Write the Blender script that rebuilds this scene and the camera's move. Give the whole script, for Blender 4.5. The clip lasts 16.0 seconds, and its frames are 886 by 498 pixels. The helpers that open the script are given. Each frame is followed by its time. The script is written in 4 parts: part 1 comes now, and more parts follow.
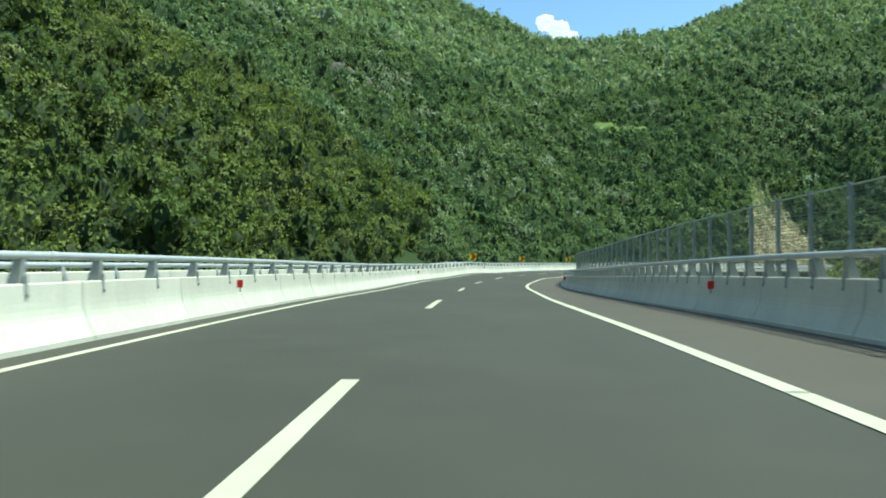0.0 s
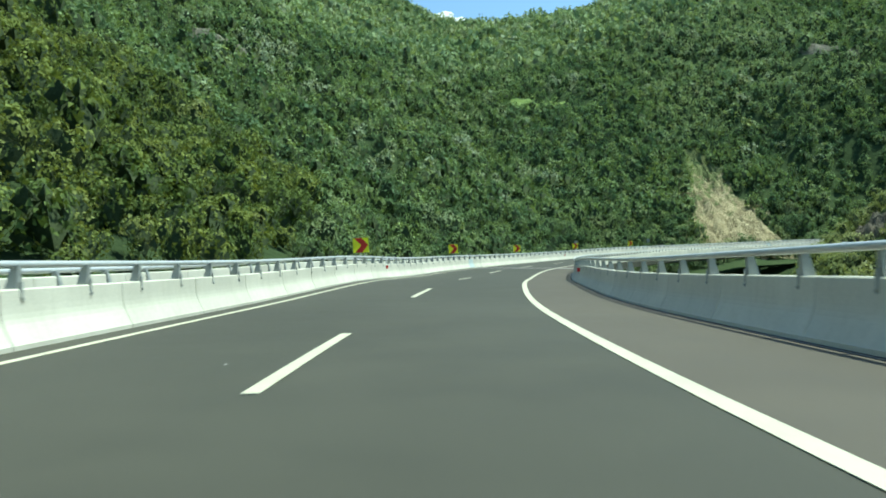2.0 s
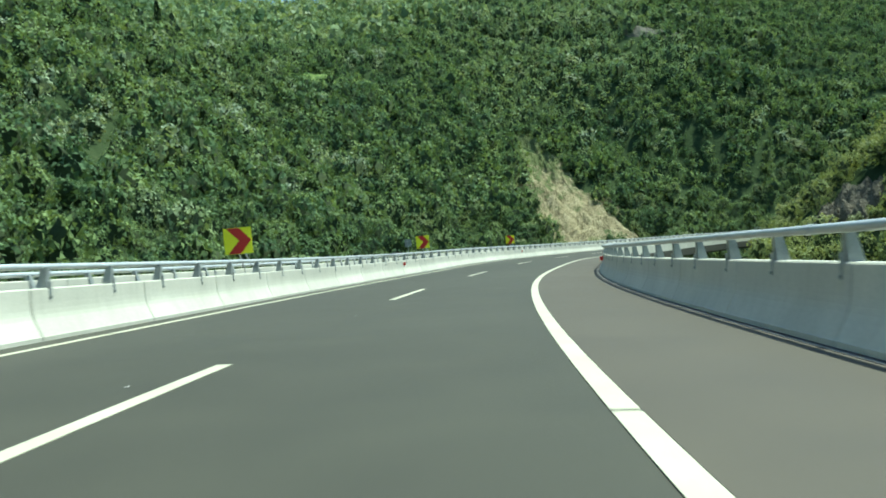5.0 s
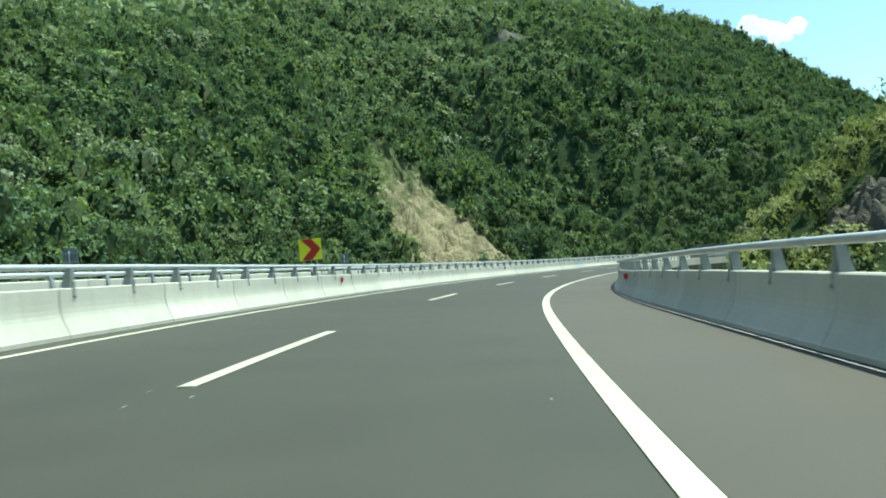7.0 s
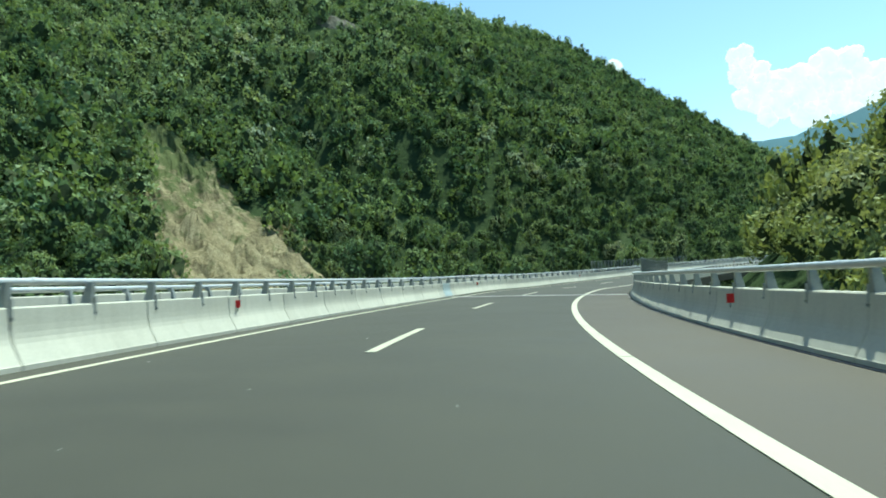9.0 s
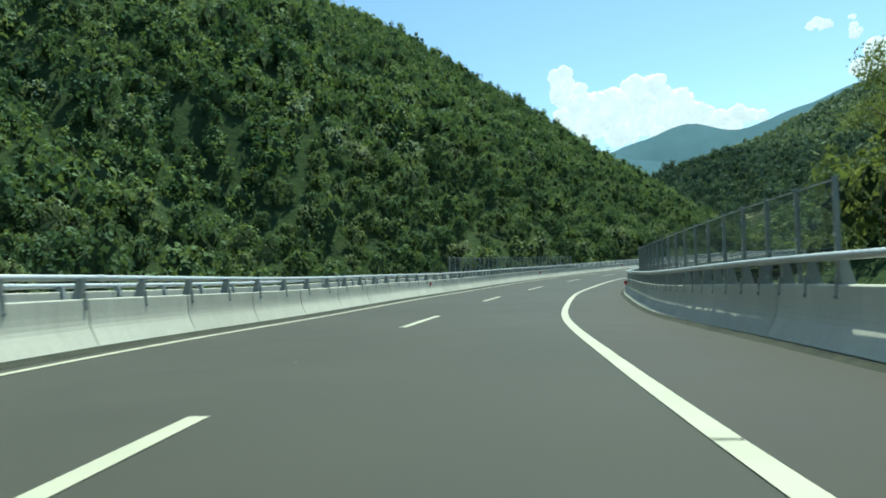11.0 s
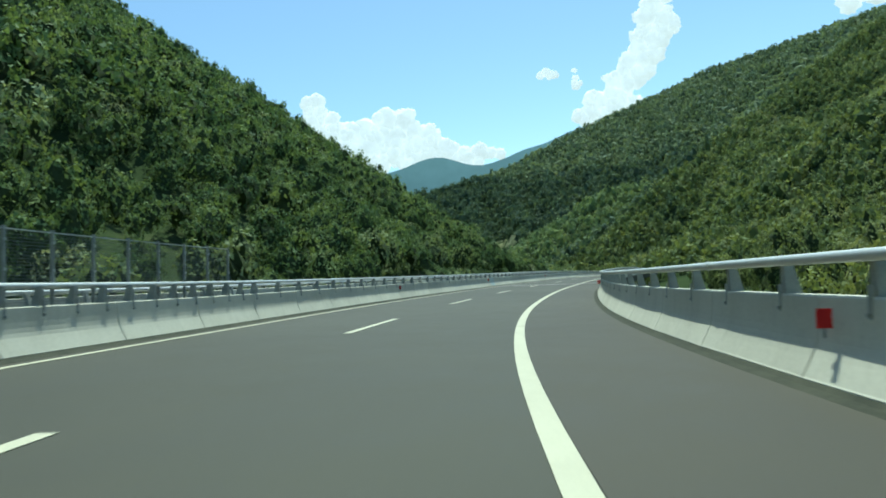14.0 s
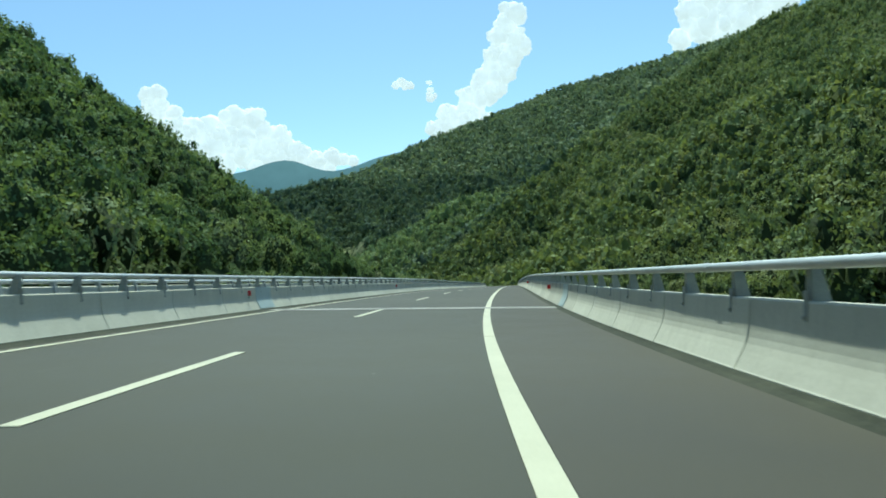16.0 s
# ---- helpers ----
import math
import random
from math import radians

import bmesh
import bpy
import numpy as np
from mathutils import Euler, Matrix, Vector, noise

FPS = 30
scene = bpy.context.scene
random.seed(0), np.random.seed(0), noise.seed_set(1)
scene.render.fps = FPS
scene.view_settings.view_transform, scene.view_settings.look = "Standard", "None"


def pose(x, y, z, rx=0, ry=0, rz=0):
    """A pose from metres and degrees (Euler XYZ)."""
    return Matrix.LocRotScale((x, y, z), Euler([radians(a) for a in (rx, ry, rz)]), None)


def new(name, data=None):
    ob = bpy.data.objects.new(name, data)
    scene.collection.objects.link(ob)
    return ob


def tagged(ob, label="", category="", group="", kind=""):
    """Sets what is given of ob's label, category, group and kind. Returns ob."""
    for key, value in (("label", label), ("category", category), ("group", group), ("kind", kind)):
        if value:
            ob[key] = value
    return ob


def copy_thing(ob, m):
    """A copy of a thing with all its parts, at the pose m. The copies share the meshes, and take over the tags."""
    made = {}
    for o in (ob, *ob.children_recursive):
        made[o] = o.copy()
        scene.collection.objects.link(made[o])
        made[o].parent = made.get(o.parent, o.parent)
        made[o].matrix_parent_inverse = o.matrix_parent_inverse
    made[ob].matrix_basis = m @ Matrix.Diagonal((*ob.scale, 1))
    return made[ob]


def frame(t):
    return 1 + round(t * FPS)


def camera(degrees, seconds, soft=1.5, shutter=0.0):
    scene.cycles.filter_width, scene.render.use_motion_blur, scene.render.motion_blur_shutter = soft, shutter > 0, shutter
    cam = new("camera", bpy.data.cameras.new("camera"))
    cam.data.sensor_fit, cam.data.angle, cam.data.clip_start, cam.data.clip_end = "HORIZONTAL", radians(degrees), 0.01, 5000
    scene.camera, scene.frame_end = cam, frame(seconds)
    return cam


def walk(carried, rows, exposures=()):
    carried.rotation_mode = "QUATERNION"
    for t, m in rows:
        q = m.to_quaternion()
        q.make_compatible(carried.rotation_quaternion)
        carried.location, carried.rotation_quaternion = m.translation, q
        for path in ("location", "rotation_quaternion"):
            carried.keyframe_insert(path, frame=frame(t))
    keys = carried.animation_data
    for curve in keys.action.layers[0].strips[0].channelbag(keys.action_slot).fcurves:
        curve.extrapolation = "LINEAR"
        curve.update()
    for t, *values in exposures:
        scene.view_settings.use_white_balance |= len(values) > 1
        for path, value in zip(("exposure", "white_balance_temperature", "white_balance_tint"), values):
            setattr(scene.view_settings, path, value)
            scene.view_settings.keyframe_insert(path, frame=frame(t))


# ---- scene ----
# ---- camera and its drive ----
cam = camera(63.1, 16.0, soft=1.8, shutter=0.12)
METRES, EYE, TILT, LEAN, TURN = 353.3, 1.06, 0.8, 0.0, 0.0
ROWS = [
    (0.0, 0.0, 0.0, 0.0, -0.0, 0.0, -0.0),
    (0.5, 0.0015, 0.0312, -0.0007, -0.57, 1.08, 0.7),
    (1.0, 0.0032, 0.0643, -0.0017, -2.06, 0.51, 0.97),
    (1.5, 0.0061, 0.0965, -0.0028, -3.97, -0.49, 3.32),
    (2.0, 0.0094, 0.1303, -0.0038, -6.85, -0.1, 3.43),
    (2.5, 0.0142, 0.1625, -0.0047, -7.96, -0.88, 4.31),
    (3.0, 0.0202, 0.1938, -0.0055, -10.16, -0.78, 5.75),
    (3.5, 0.0281, 0.2266, -0.006, -12.88, -0.92, 5.23),
    (4.0, 0.037, 0.2574, -0.007, -15.75, -0.82, 5.38),
    (4.5, 0.0473, 0.2883, -0.0075, -18.94, -0.4, 5.55),
    (7.0, 0.1233, 0.4286, -0.01, -33.65, 0.95, 4.9),
    (7.5, 0.1427, 0.4543, -0.0103, -36.39, 1.53, 5.15),
    (8.0, 0.1625, 0.4784, -0.0109, -39.99, 1.61, 5.13),
    (10.5, 0.2823, 0.5772, -0.014, -56.29, 1.92, 5.35),
    (11.0, 0.3085, 0.5918, -0.0146, -59.97, 1.48, 5.23),
    (11.5, 0.336, 0.6048, -0.0152, -62.97, 1.49, 5.41),
    (12.0, 0.364, 0.6163, -0.0162, -66.2, 1.79, 5.51),
    (12.5, 0.3927, 0.6259, -0.0169, -69.37, 1.73, 5.63),
    (13.0, 0.4219, 0.6346, -0.0176, -72.56, 1.83, 5.75),
    (13.5, 0.4505, 0.6408, -0.0181, -75.99, 1.85, 5.74),
    (14.0, 0.4803, 0.646, -0.0185, -79.49, 2.01, 5.63),
    (14.5, 0.5096, 0.6496, -0.019, -81.98, 2.07, 5.78),
    (15.0, 0.5389, 0.6516, -0.0195, -84.49, 1.77, 5.7),
    (15.5, 0.5677, 0.6521, -0.0199, -88.17, 1.78, 5.18),
    (16.0, 0.5967, 0.6517, -0.0203, -91.47, 1.75, 4.04),
]
def spline(xs, ys):
    """Natural cubic spline through ys at xs."""
    n, h = len(xs), np.diff(xs)
    a, r = np.eye(n), np.zeros_like(ys)
    for i in range(1, n - 1):
        a[i, i - 1], a[i, i], a[i, i + 1] = h[i - 1], 2 * (h[i - 1] + h[i]), h[i]
        r[i] = 6 * ((ys[i + 1] - ys[i]) / h[i] - (ys[i] - ys[i - 1]) / h[i - 1])
    m = np.linalg.solve(a, r)

    def at(q):
        q = np.asarray(q, float)
        i = np.clip(np.searchsorted(xs, q) - 1, 0, n - 2)
        d, p, c = h[i][:, None], (xs[i + 1] - q)[:, None], (q - xs[i])[:, None]
        return m[i] * p**3 / 6 / d + m[i + 1] * c**3 / 6 / d + (ys[i] / d - m[i] * d / 6) * p + (ys[i + 1] / d - m[i + 1] * d / 6) * c

    return at


TABLE = np.array(ROWS)
DRIVE = spline(TABLE[:, 0], TABLE[:, 1:])
BASE = pose(0, 0, EYE, TILT, LEAN, TURN)
STEPS = np.arange(0, 16.01, 0.5)
walk(cam, [(t, BASE @ pose(METRES * x, METRES * y, METRES * z, 90 + pitch, roll, yaw))
           for t, (x, y, z, yaw, pitch, roll) in zip(STEPS.tolist(), DRIVE(STEPS).tolist())],
     exposures=[(0.0, 0.76, 5750, -13), (4.0, 0.86, 5750, -13), (7.5, 0.88, 5750, -13), (10.5, 0.55, 5700, -14), (12.0, 0.52, 5700, -15), (14.0, 0.42, 5710, -15), (16.0, 0.40, 5720, -15)])

# ---- world and sun ----
SUN_WAY = Vector((0.43, -0.005, 0.90)).normalized()
world = bpy.data.worlds.new("sky")
scene.world = world
world.use_nodes = True
sky = world.node_tree.nodes.new("ShaderNodeTexSky")
sky.sky_type, sky.sun_disc = "NISHITA", False
sky.sun_elevation = math.asin(SUN_WAY.z)
sky.sun_rotation = math.atan2(SUN_WAY.x, SUN_WAY.y)
sky.altitude, sky.air_density, sky.dust_density, sky.ozone_density = 400, 1.0, 0.6, 0.9
world.node_tree.links.new(sky.outputs[0], world.node_tree.nodes["Background"].inputs[0])
world.node_tree.nodes["Background"].inputs[1].default_value = 0.125
lamp = bpy.data.lights.new("sun", "SUN")
lamp.energy, lamp.angle, lamp.color = 4.1, radians(0.53), (1.0, 0.95, 0.87)
sun = new("sun", lamp)
sun.rotation_mode = "QUATERNION"
sun.rotation_quaternion = SUN_WAY.to_track_quat("Z", "Y")


# ---- materials ----
def material(name, rough=0.8, metal=0.0):
    m = bpy.data.materials.new(name)
    m.use_nodes = True
    n, l = m.node_tree.nodes, m.node_tree.links
    b = n["Principled BSDF"]
    b.inputs["Roughness"].default_value, b.inputs["Metallic"].default_value = rough, metal
    return m, n, l, b


def noise_node(n, l, scale, detail=4, vec=None, rough=0.55):
    t = n.new("ShaderNodeTexNoise")
    t.inputs["Scale"].default_value, t.inputs["Detail"].default_value, t.inputs["Roughness"].default_value = scale, detail, rough
    if vec is not None:
        l.new(vec, t.inputs["Vector"])
    return t.outputs["Fac"]


def ramp(n, l, fac, stops):
    r = n.new("ShaderNodeValToRGB")
    e = r.color_ramp.elements
    while len(e) < len(stops):
        e.new(0.5)
    for el, (p, c) in zip(e, stops):
        el.position, el.color = p, (*c, 1)
    l.new(fac, r.inputs["Fac"])
    return r.outputs["Color"]


def mix(n, l, fac, a, b, blend="MIX"):
    m = n.new("ShaderNodeMix")
    m.data_type, m.blend_type = "RGBA", blend
    for key, v in (("Factor", fac), ("A", a), ("B", b)):
        sock = [s for s in m.inputs if s.name == key and s.enabled and (s.type == "RGBA" or key == "Factor" and s.type == "VALUE")][0]
        if isinstance(v, (int, float)):
            sock.default_value = v
        elif isinstance(v, tuple):
            sock.default_value = (*v, 1)
        else:
            l.new(v, sock)
    return [s for s in m.outputs if s.enabled and s.type == "RGBA"][0]


def maths(n, l, op, a, b=0.0):
    m = n.new("ShaderNodeMath")
    m.operation = op
    for i, v in enumerate((a, b)):
        if isinstance(v, (int, float)):
            m.inputs[i].default_value = v
        else:
            l.new(v, m.inputs[i])
    return m.outputs[0]


def bump(n, l, b, fac, strength, dist):
    k = n.new("ShaderNodeBump")
    k.inputs["Strength"].default_value, k.inputs["Distance"].default_value = strength, dist
    l.new(fac, k.inputs["Height"])
    l.new(k.outputs[0], b.inputs["Normal"])


def place(n):
    return n.new("ShaderNodeNewGeometry").outputs["Position"]


def grainy(name, dark, light, scales, rough=0.85, metal=0.0, rel=0.3, dist=0.01, spec=0.3, jitter=0.0):
    """Two scales of mottling between two colours, with fine relief."""
    m, n, l, b = material(name, rough, metal)
    pos = place(n)
    big, small = noise_node(n, l, scales[0], 3, pos), noise_node(n, l, scales[1], 5, pos)
    f = maths(n, l, "ADD", maths(n, l, "MULTIPLY", big, 0.6), maths(n, l, "MULTIPLY", small, 0.4))
    c = ramp(n, l, f, [(0.3, dark), (0.7, light)])
    if jitter:
        info = n.new("ShaderNodeObjectInfo")
        v = maths(n, l, "ADD", maths(n, l, "MULTIPLY", info.outputs["Random"], jitter), 1 - jitter)
        h = n.new("ShaderNodeHueSaturation")
        l.new(v, h.inputs["Value"])
        l.new(c, h.inputs["Color"])
        c = h.outputs["Color"]
    l.new(c, b.inputs["Base Color"])
    b.inputs["Specular IOR Level"].default_value = spec
    bump(n, l, b, small, rel, dist)
    return m


def asphalt_material(name, dark, light):
    """Worn asphalt: fine stone grain, broad paler drifts and a low sheen at shallow angles."""
    m, n, l, b = material(name, 0.7)
    pos = place(n)
    drift, patch, grain = noise_node(n, l, 0.09, 3, pos), noise_node(n, l, 0.8, 4, pos), noise_node(n, l, 70, 4, pos, 0.7)
    f = maths(n, l, "ADD", maths(n, l, "MULTIPLY", drift, 0.4), maths(n, l, "ADD", maths(n, l, "MULTIPLY", patch, 0.25), maths(n, l, "MULTIPLY", grain, 0.35)))
    l.new(ramp(n, l, f, [(0.34, dark), (0.66, light)]), b.inputs["Base Color"])
    b.inputs["Specular IOR Level"].default_value = 0.24
    l.new(maths(n, l, "ADD", maths(n, l, "MULTIPLY", patch, 0.2), 0.60), b.inputs["Roughness"])
    bump(n, l, b, grain, 0.55, 0.006)
    return m


ASPHALT = asphalt_material("asphalt", (0.0475, 0.0455, 0.0315), (0.0765, 0.0730, 0.0505))
SHOULDER = asphalt_material("shoulder_asphalt", (0.074, 0.064, 0.045), (0.111, 0.096, 0.067))
SHOULDER_DARK = asphalt_material("dark_shoulder_asphalt", (0.0485, 0.0435, 0.0295), (0.0775, 0.0700, 0.0480))
PAINT = grainy("road_paint", (0.46, 0.435, 0.30), (0.56, 0.53, 0.375), (1.2, 30), 0.6, rel=0.2, dist=0.003)


def concrete_material():
    """Cast concrete: cloudy tone, vertical run-off streaks, pores and a tone of its own for each segment."""
    m, n, l, b = material("cast_concrete", 0.9)
    pos = place(n)
    mp = n.new("ShaderNodeMapping")
    mp.inputs["Scale"].default_value = (5.0, 5.0, 0.5)
    l.new(pos, mp.inputs["Vector"])
    streak = noise_node(n, l, 1.0, 4, mp.outputs[0], 0.6)
    cloudy, pore = noise_node(n, l, 0.9, 4, pos), noise_node(n, l, 22, 5, pos)
    f = maths(n, l, "ADD", maths(n, l, "MULTIPLY", cloudy, 0.55), maths(n, l, "MULTIPLY", pore, 0.45))
    c = ramp(n, l, f, [(0.3, (0.51, 0.49, 0.385)), (0.7, (0.65, 0.625, 0.50))])
    dirt = ramp(n, l, streak, [(0.30, (0.62, 0.62, 0.58)), (0.52, (1.0, 1.0, 1.0))])
    c = mix(n, l, 0.2, c, dirt, "MULTIPLY")
    info = n.new("ShaderNodeObjectInfo")
    h = n.new("ShaderNodeHueSaturation")
    l.new(maths(n, l, "ADD", maths(n, l, "MULTIPLY", info.outputs["Random"], 0.14), 0.88), h.inputs["Value"])
    l.new(c, h.inputs["Color"])
    l.new(h.outputs["Color"], b.inputs["Base Color"])
    b.inputs["Specular IOR Level"].default_value = 0.25
    bump(n, l, b, pore, 0.3, 0.006)
    return m


CONCRETE = concrete_material()
STEEL = grainy("galvanised_steel", (0.48, 0.49, 0.46), (0.62, 0.63, 0.59), (3, 40), 0.45, 0.4, rel=0.08, dist=0.002)
STEEL_DULL = grainy("weathered_steel", (0.27, 0.285, 0.255), (0.39, 0.405, 0.365), (4, 40), 0.6, 0.35, rel=0.1, dist=0.002)
STEEL_WIRE = grainy("dull_steel_wire", (0.15, 0.165, 0.15), (0.24, 0.255, 0.23), (4, 40), 0.6, 0.35, rel=0.1, dist=0.002)
JOINT_RUBBER = grainy("joint_filler", (0.10, 0.10, 0.09), (0.17, 0.165, 0.15), (2, 30), 0.85)
JOINT_PALE = grainy("joint_concrete", (0.30, 0.285, 0.25), (0.48, 0.46, 0.40), (0.9, 14), 0.85, rel=0.4)
DRAIN = grainy("drain_edging", (0.20, 0.19, 0.165), (0.31, 0.295, 0.255), (0.9, 14), 0.85, rel=0.3)
COVER = grainy("pale_blue_plate", (0.37, 0.44, 0.42), (0.46, 0.52, 0.49), (2, 20), 0.5, rel=0.05)
DARK = grainy("tar_seal", (0.018, 0.018, 0.018), (0.03, 0.03, 0.03), (4, 40), 0.8)
DIRT = grainy("roadside_grit", (0.022, 0.025, 0.015), (0.065, 0.066, 0.042), (1.5, 12), 0.95, rel=0.6, dist=0.02)
RED = grainy("red_reflector", (0.55, 0.02, 0.02), (0.70, 0.03, 0.03), (5, 60), 0.3, rel=0.05)
RED_FILM = grainy("red_sign_film", (0.50, 0.03, 0.02), (0.60, 0.04, 0.025), (3, 30), 0.45, rel=0.02)
YELLOW = grainy("yellow_sign_film", (0.97, 0.90, 0.02), (1.0, 0.95, 0.03), (3, 30), 0.45, rel=0.02)
# Twigs and inner leaves, coloured dark to stand in for shade within crowns.
CROWN_SHADE = grainy("shaded_crown_core", (0.052, 0.070, 0.034), (0.098, 0.122, 0.056), (0.6, 4), 0.95, rel=0.8, dist=0.1, spec=0.05)
BARK = grainy("bark", (0.06, 0.045, 0.03), (0.16, 0.13, 0.10), (2, 18), 0.95, rel=0.8, dist=0.03)


def leaf_material(name, cool, warm, pale):
    """Foliage: a tone for each tree, leaf-by-leaf scatter and broad drifts over the slope."""
    m, n, l, b = material(name, 0.7)
    pos = place(n)
    drift = noise_node(n, l, 0.016, 3, pos)
    att = n.new("ShaderNodeAttribute")
    att.attribute_name = "tint"
    isl = n.new("ShaderNodeNewGeometry").outputs["Random Per Island"]
    tone = maths(n, l, "ADD", maths(n, l, "MULTIPLY", att.outputs["Fac"], 0.5), maths(n, l, "MULTIPLY", drift, 0.62))
    c = ramp(n, l, tone, [(0.22, cool), (0.72, warm), (0.96, pale)])
    v = maths(n, l, "ADD", maths(n, l, "MULTIPLY", isl, 0.44), 0.76)
    h = n.new("ShaderNodeHueSaturation")
    l.new(v, h.inputs["Value"])
    l.new(c, h.inputs["Color"])
    l.new(h.outputs["Color"], b.inputs["Base Color"])
    b.inputs["Specular IOR Level"].default_value = 0.08
    tr = n.new("ShaderNodeBsdfTranslucent")
    l.new(mix(n, l, 1.0, h.outputs["Color"], (1.2, 1.15, 0.6), "MULTIPLY"), tr.inputs["Color"])
    ms = n.new("ShaderNodeMixShader")
    ms.inputs[0].default_value = 0.27
    l.new(b.outputs[0], ms.inputs[1])
    l.new(tr.outputs[0], ms.inputs[2])
    l.new(ms.outputs[0], n["Material Output"].inputs["Surface"])
    return m


LEAF = leaf_material("broadleaf_foliage", (0.108, 0.170, 0.080), (0.232, 0.305, 0.112), (0.37, 0.42, 0.27))
# Upper slopes: haze is put into the leaf colour as a paler green.
LEAF_HIGH = leaf_material("hazed_foliage", (0.185, 0.262, 0.128), (0.300, 0.368, 0.165), (0.38, 0.42, 0.27))
# These two carry distance haze as added blue, the ridge also as paleness.
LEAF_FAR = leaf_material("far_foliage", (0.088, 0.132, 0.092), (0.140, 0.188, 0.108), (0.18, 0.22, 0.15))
LEAF_RIDGE = leaf_material("ridge_foliage", (0.180, 0.235, 0.148), (0.240, 0.295, 0.170), (0.28, 0.32, 0.20))
# Low spur: sunlight and haze are put into a paler green.
LEAF_LOW = leaf_material("sunlit_green_foliage", (0.170, 0.238, 0.120), (0.270, 0.335, 0.150), (0.34, 0.38, 0.22))
LEAF_OLIVE = leaf_material("sunny_olive_foliage", (0.140, 0.188, 0.084), (0.250, 0.290, 0.112), (0.32, 0.34, 0.17))
# Knoll bushes: their sunlit brightness is raised in the colour itself.
LEAF_KNOLL = leaf_material("sunlit_bush_foliage", (0.190, 0.235, 0.090), (0.310, 0.345, 0.125), (0.40, 0.42, 0.21))
# Slope's foot: shade put into the olive, slightly darker than LEAF.
LEAF_FOOT = leaf_material("shaded_olive_foliage", (0.104, 0.162, 0.074), (0.212, 0.276, 0.104), (0.33, 0.36, 0.21))
LEAF_SPUR = leaf_material("yellow_green_foliage", (0.100, 0.142, 0.040), (0.205, 0.240, 0.060), (0.28, 0.30, 0.11))


def ground_material():
    m, n, l, b = material("hillside_ground", 1.0)
    b.inputs["Specular IOR Level"].default_value = 0.0
    pos = place(n)
    f = maths(n, l, "ADD", maths(n, l, "MULTIPLY", noise_node(n, l, 0.02, 4, pos), 0.6), maths(n, l, "MULTIPLY", noise_node(n, l, 0.5, 4, pos), 0.4))
    c = ramp(n, l, f, [(0.3, (0.028, 0.042, 0.018)), (0.55, (0.050, 0.070, 0.030)), (0.8, (0.090, 0.100, 0.048))])
    l.new(c, b.inputs["Base Color"])
    bump(n, l, b, noise_node(n, l, 0.8, 5, pos), 0.8, 0.6)
    return m


GROUND = ground_material()


def scar_material():
    """Sandy slide: loose clay with runnels, stones and thin green regrowth."""
    m, n, l, b = material("bare_clay_slope", 1.0)
    pos = place(n)
    fine, broad, green = noise_node(n, l, 1.6, 6, pos, 0.7), noise_node(n, l, 0.22, 4, pos), noise_node(n, l, 0.35, 5, pos, 0.65)
    f = maths(n, l, "ADD", maths(n, l, "MULTIPLY", broad, 0.5), maths(n, l, "MULTIPLY", fine, 0.5))
    c = ramp(n, l, f, [(0.32, (0.13, 0.11, 0.06)), (0.5, (0.33, 0.28, 0.155)), (0.68, (0.50, 0.43, 0.25))])
    sep = n.new("ShaderNodeSeparateXYZ")
    l.new(pos, sep.inputs[0])
    up = maths(n, l, "MULTIPLY", maths(n, l, "SUBTRACT", sep.outputs["Z"], 17.0), 0.012)
    g = ramp(n, l, maths(n, l, "ADD", green, up), [(0.47, (0, 0, 0)), (0.60, (1, 1, 1))])
    c = mix(n, l, g, c, (0.145, 0.165, 0.068))
    l.new(c, b.inputs["Base Color"])
    b.inputs["Specular IOR Level"].default_value = 0.0
    bump(n, l, b, fine, 1.0, 0.8)
    return m


SCAR = scar_material()
ROCK = grainy("grey_rock", (0.08, 0.085, 0.05), (0.24, 0.21, 0.15), (0.2, 1.0), 0.95, rel=0.9, dist=0.5)
ROCK_CUT = grainy("brown_cut_rock", (0.070, 0.065, 0.040), (0.185, 0.160, 0.108), (0.35, 2.2), 0.95, rel=1.0, dist=0.4)
MEADOW = grainy("pale_meadow", (0.16, 0.18, 0.07), (0.26, 0.26, 0.12), (0.05, 0.6), 0.95, rel=0.4, dist=0.2)

GRASS = grainy("fresh_grass", (0.105, 0.165, 0.035), (0.20, 0.26, 0.065), (0.08, 0.9), 0.95, rel=0.6, dist=0.3)


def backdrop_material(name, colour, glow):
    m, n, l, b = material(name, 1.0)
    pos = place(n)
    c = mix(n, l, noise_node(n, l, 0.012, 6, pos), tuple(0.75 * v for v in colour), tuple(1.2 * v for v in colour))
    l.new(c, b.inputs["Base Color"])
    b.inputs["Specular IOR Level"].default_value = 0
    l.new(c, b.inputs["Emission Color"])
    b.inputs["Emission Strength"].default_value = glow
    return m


# Distance haze is put into the blue colour and a faint glow.
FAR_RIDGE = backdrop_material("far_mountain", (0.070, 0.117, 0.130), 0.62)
# Emission stands in for sunlight scattered through the billows.
CLOUD = backdrop_material("cloud", (0.36, 0.368, 0.382), 1.6)


# ---- mesh helpers ----
def mesh_of(name, verts, faces, mat, smooth=False):
    me = bpy.data.meshes.new(name)
    me.from_pydata([tuple(map(float, v)) for v in verts], [], faces)
    me.materials.append(mat)
    if smooth:
        me.polygons.foreach_set("use_smooth", [True] * len(me.polygons))
    me.update()
    return me


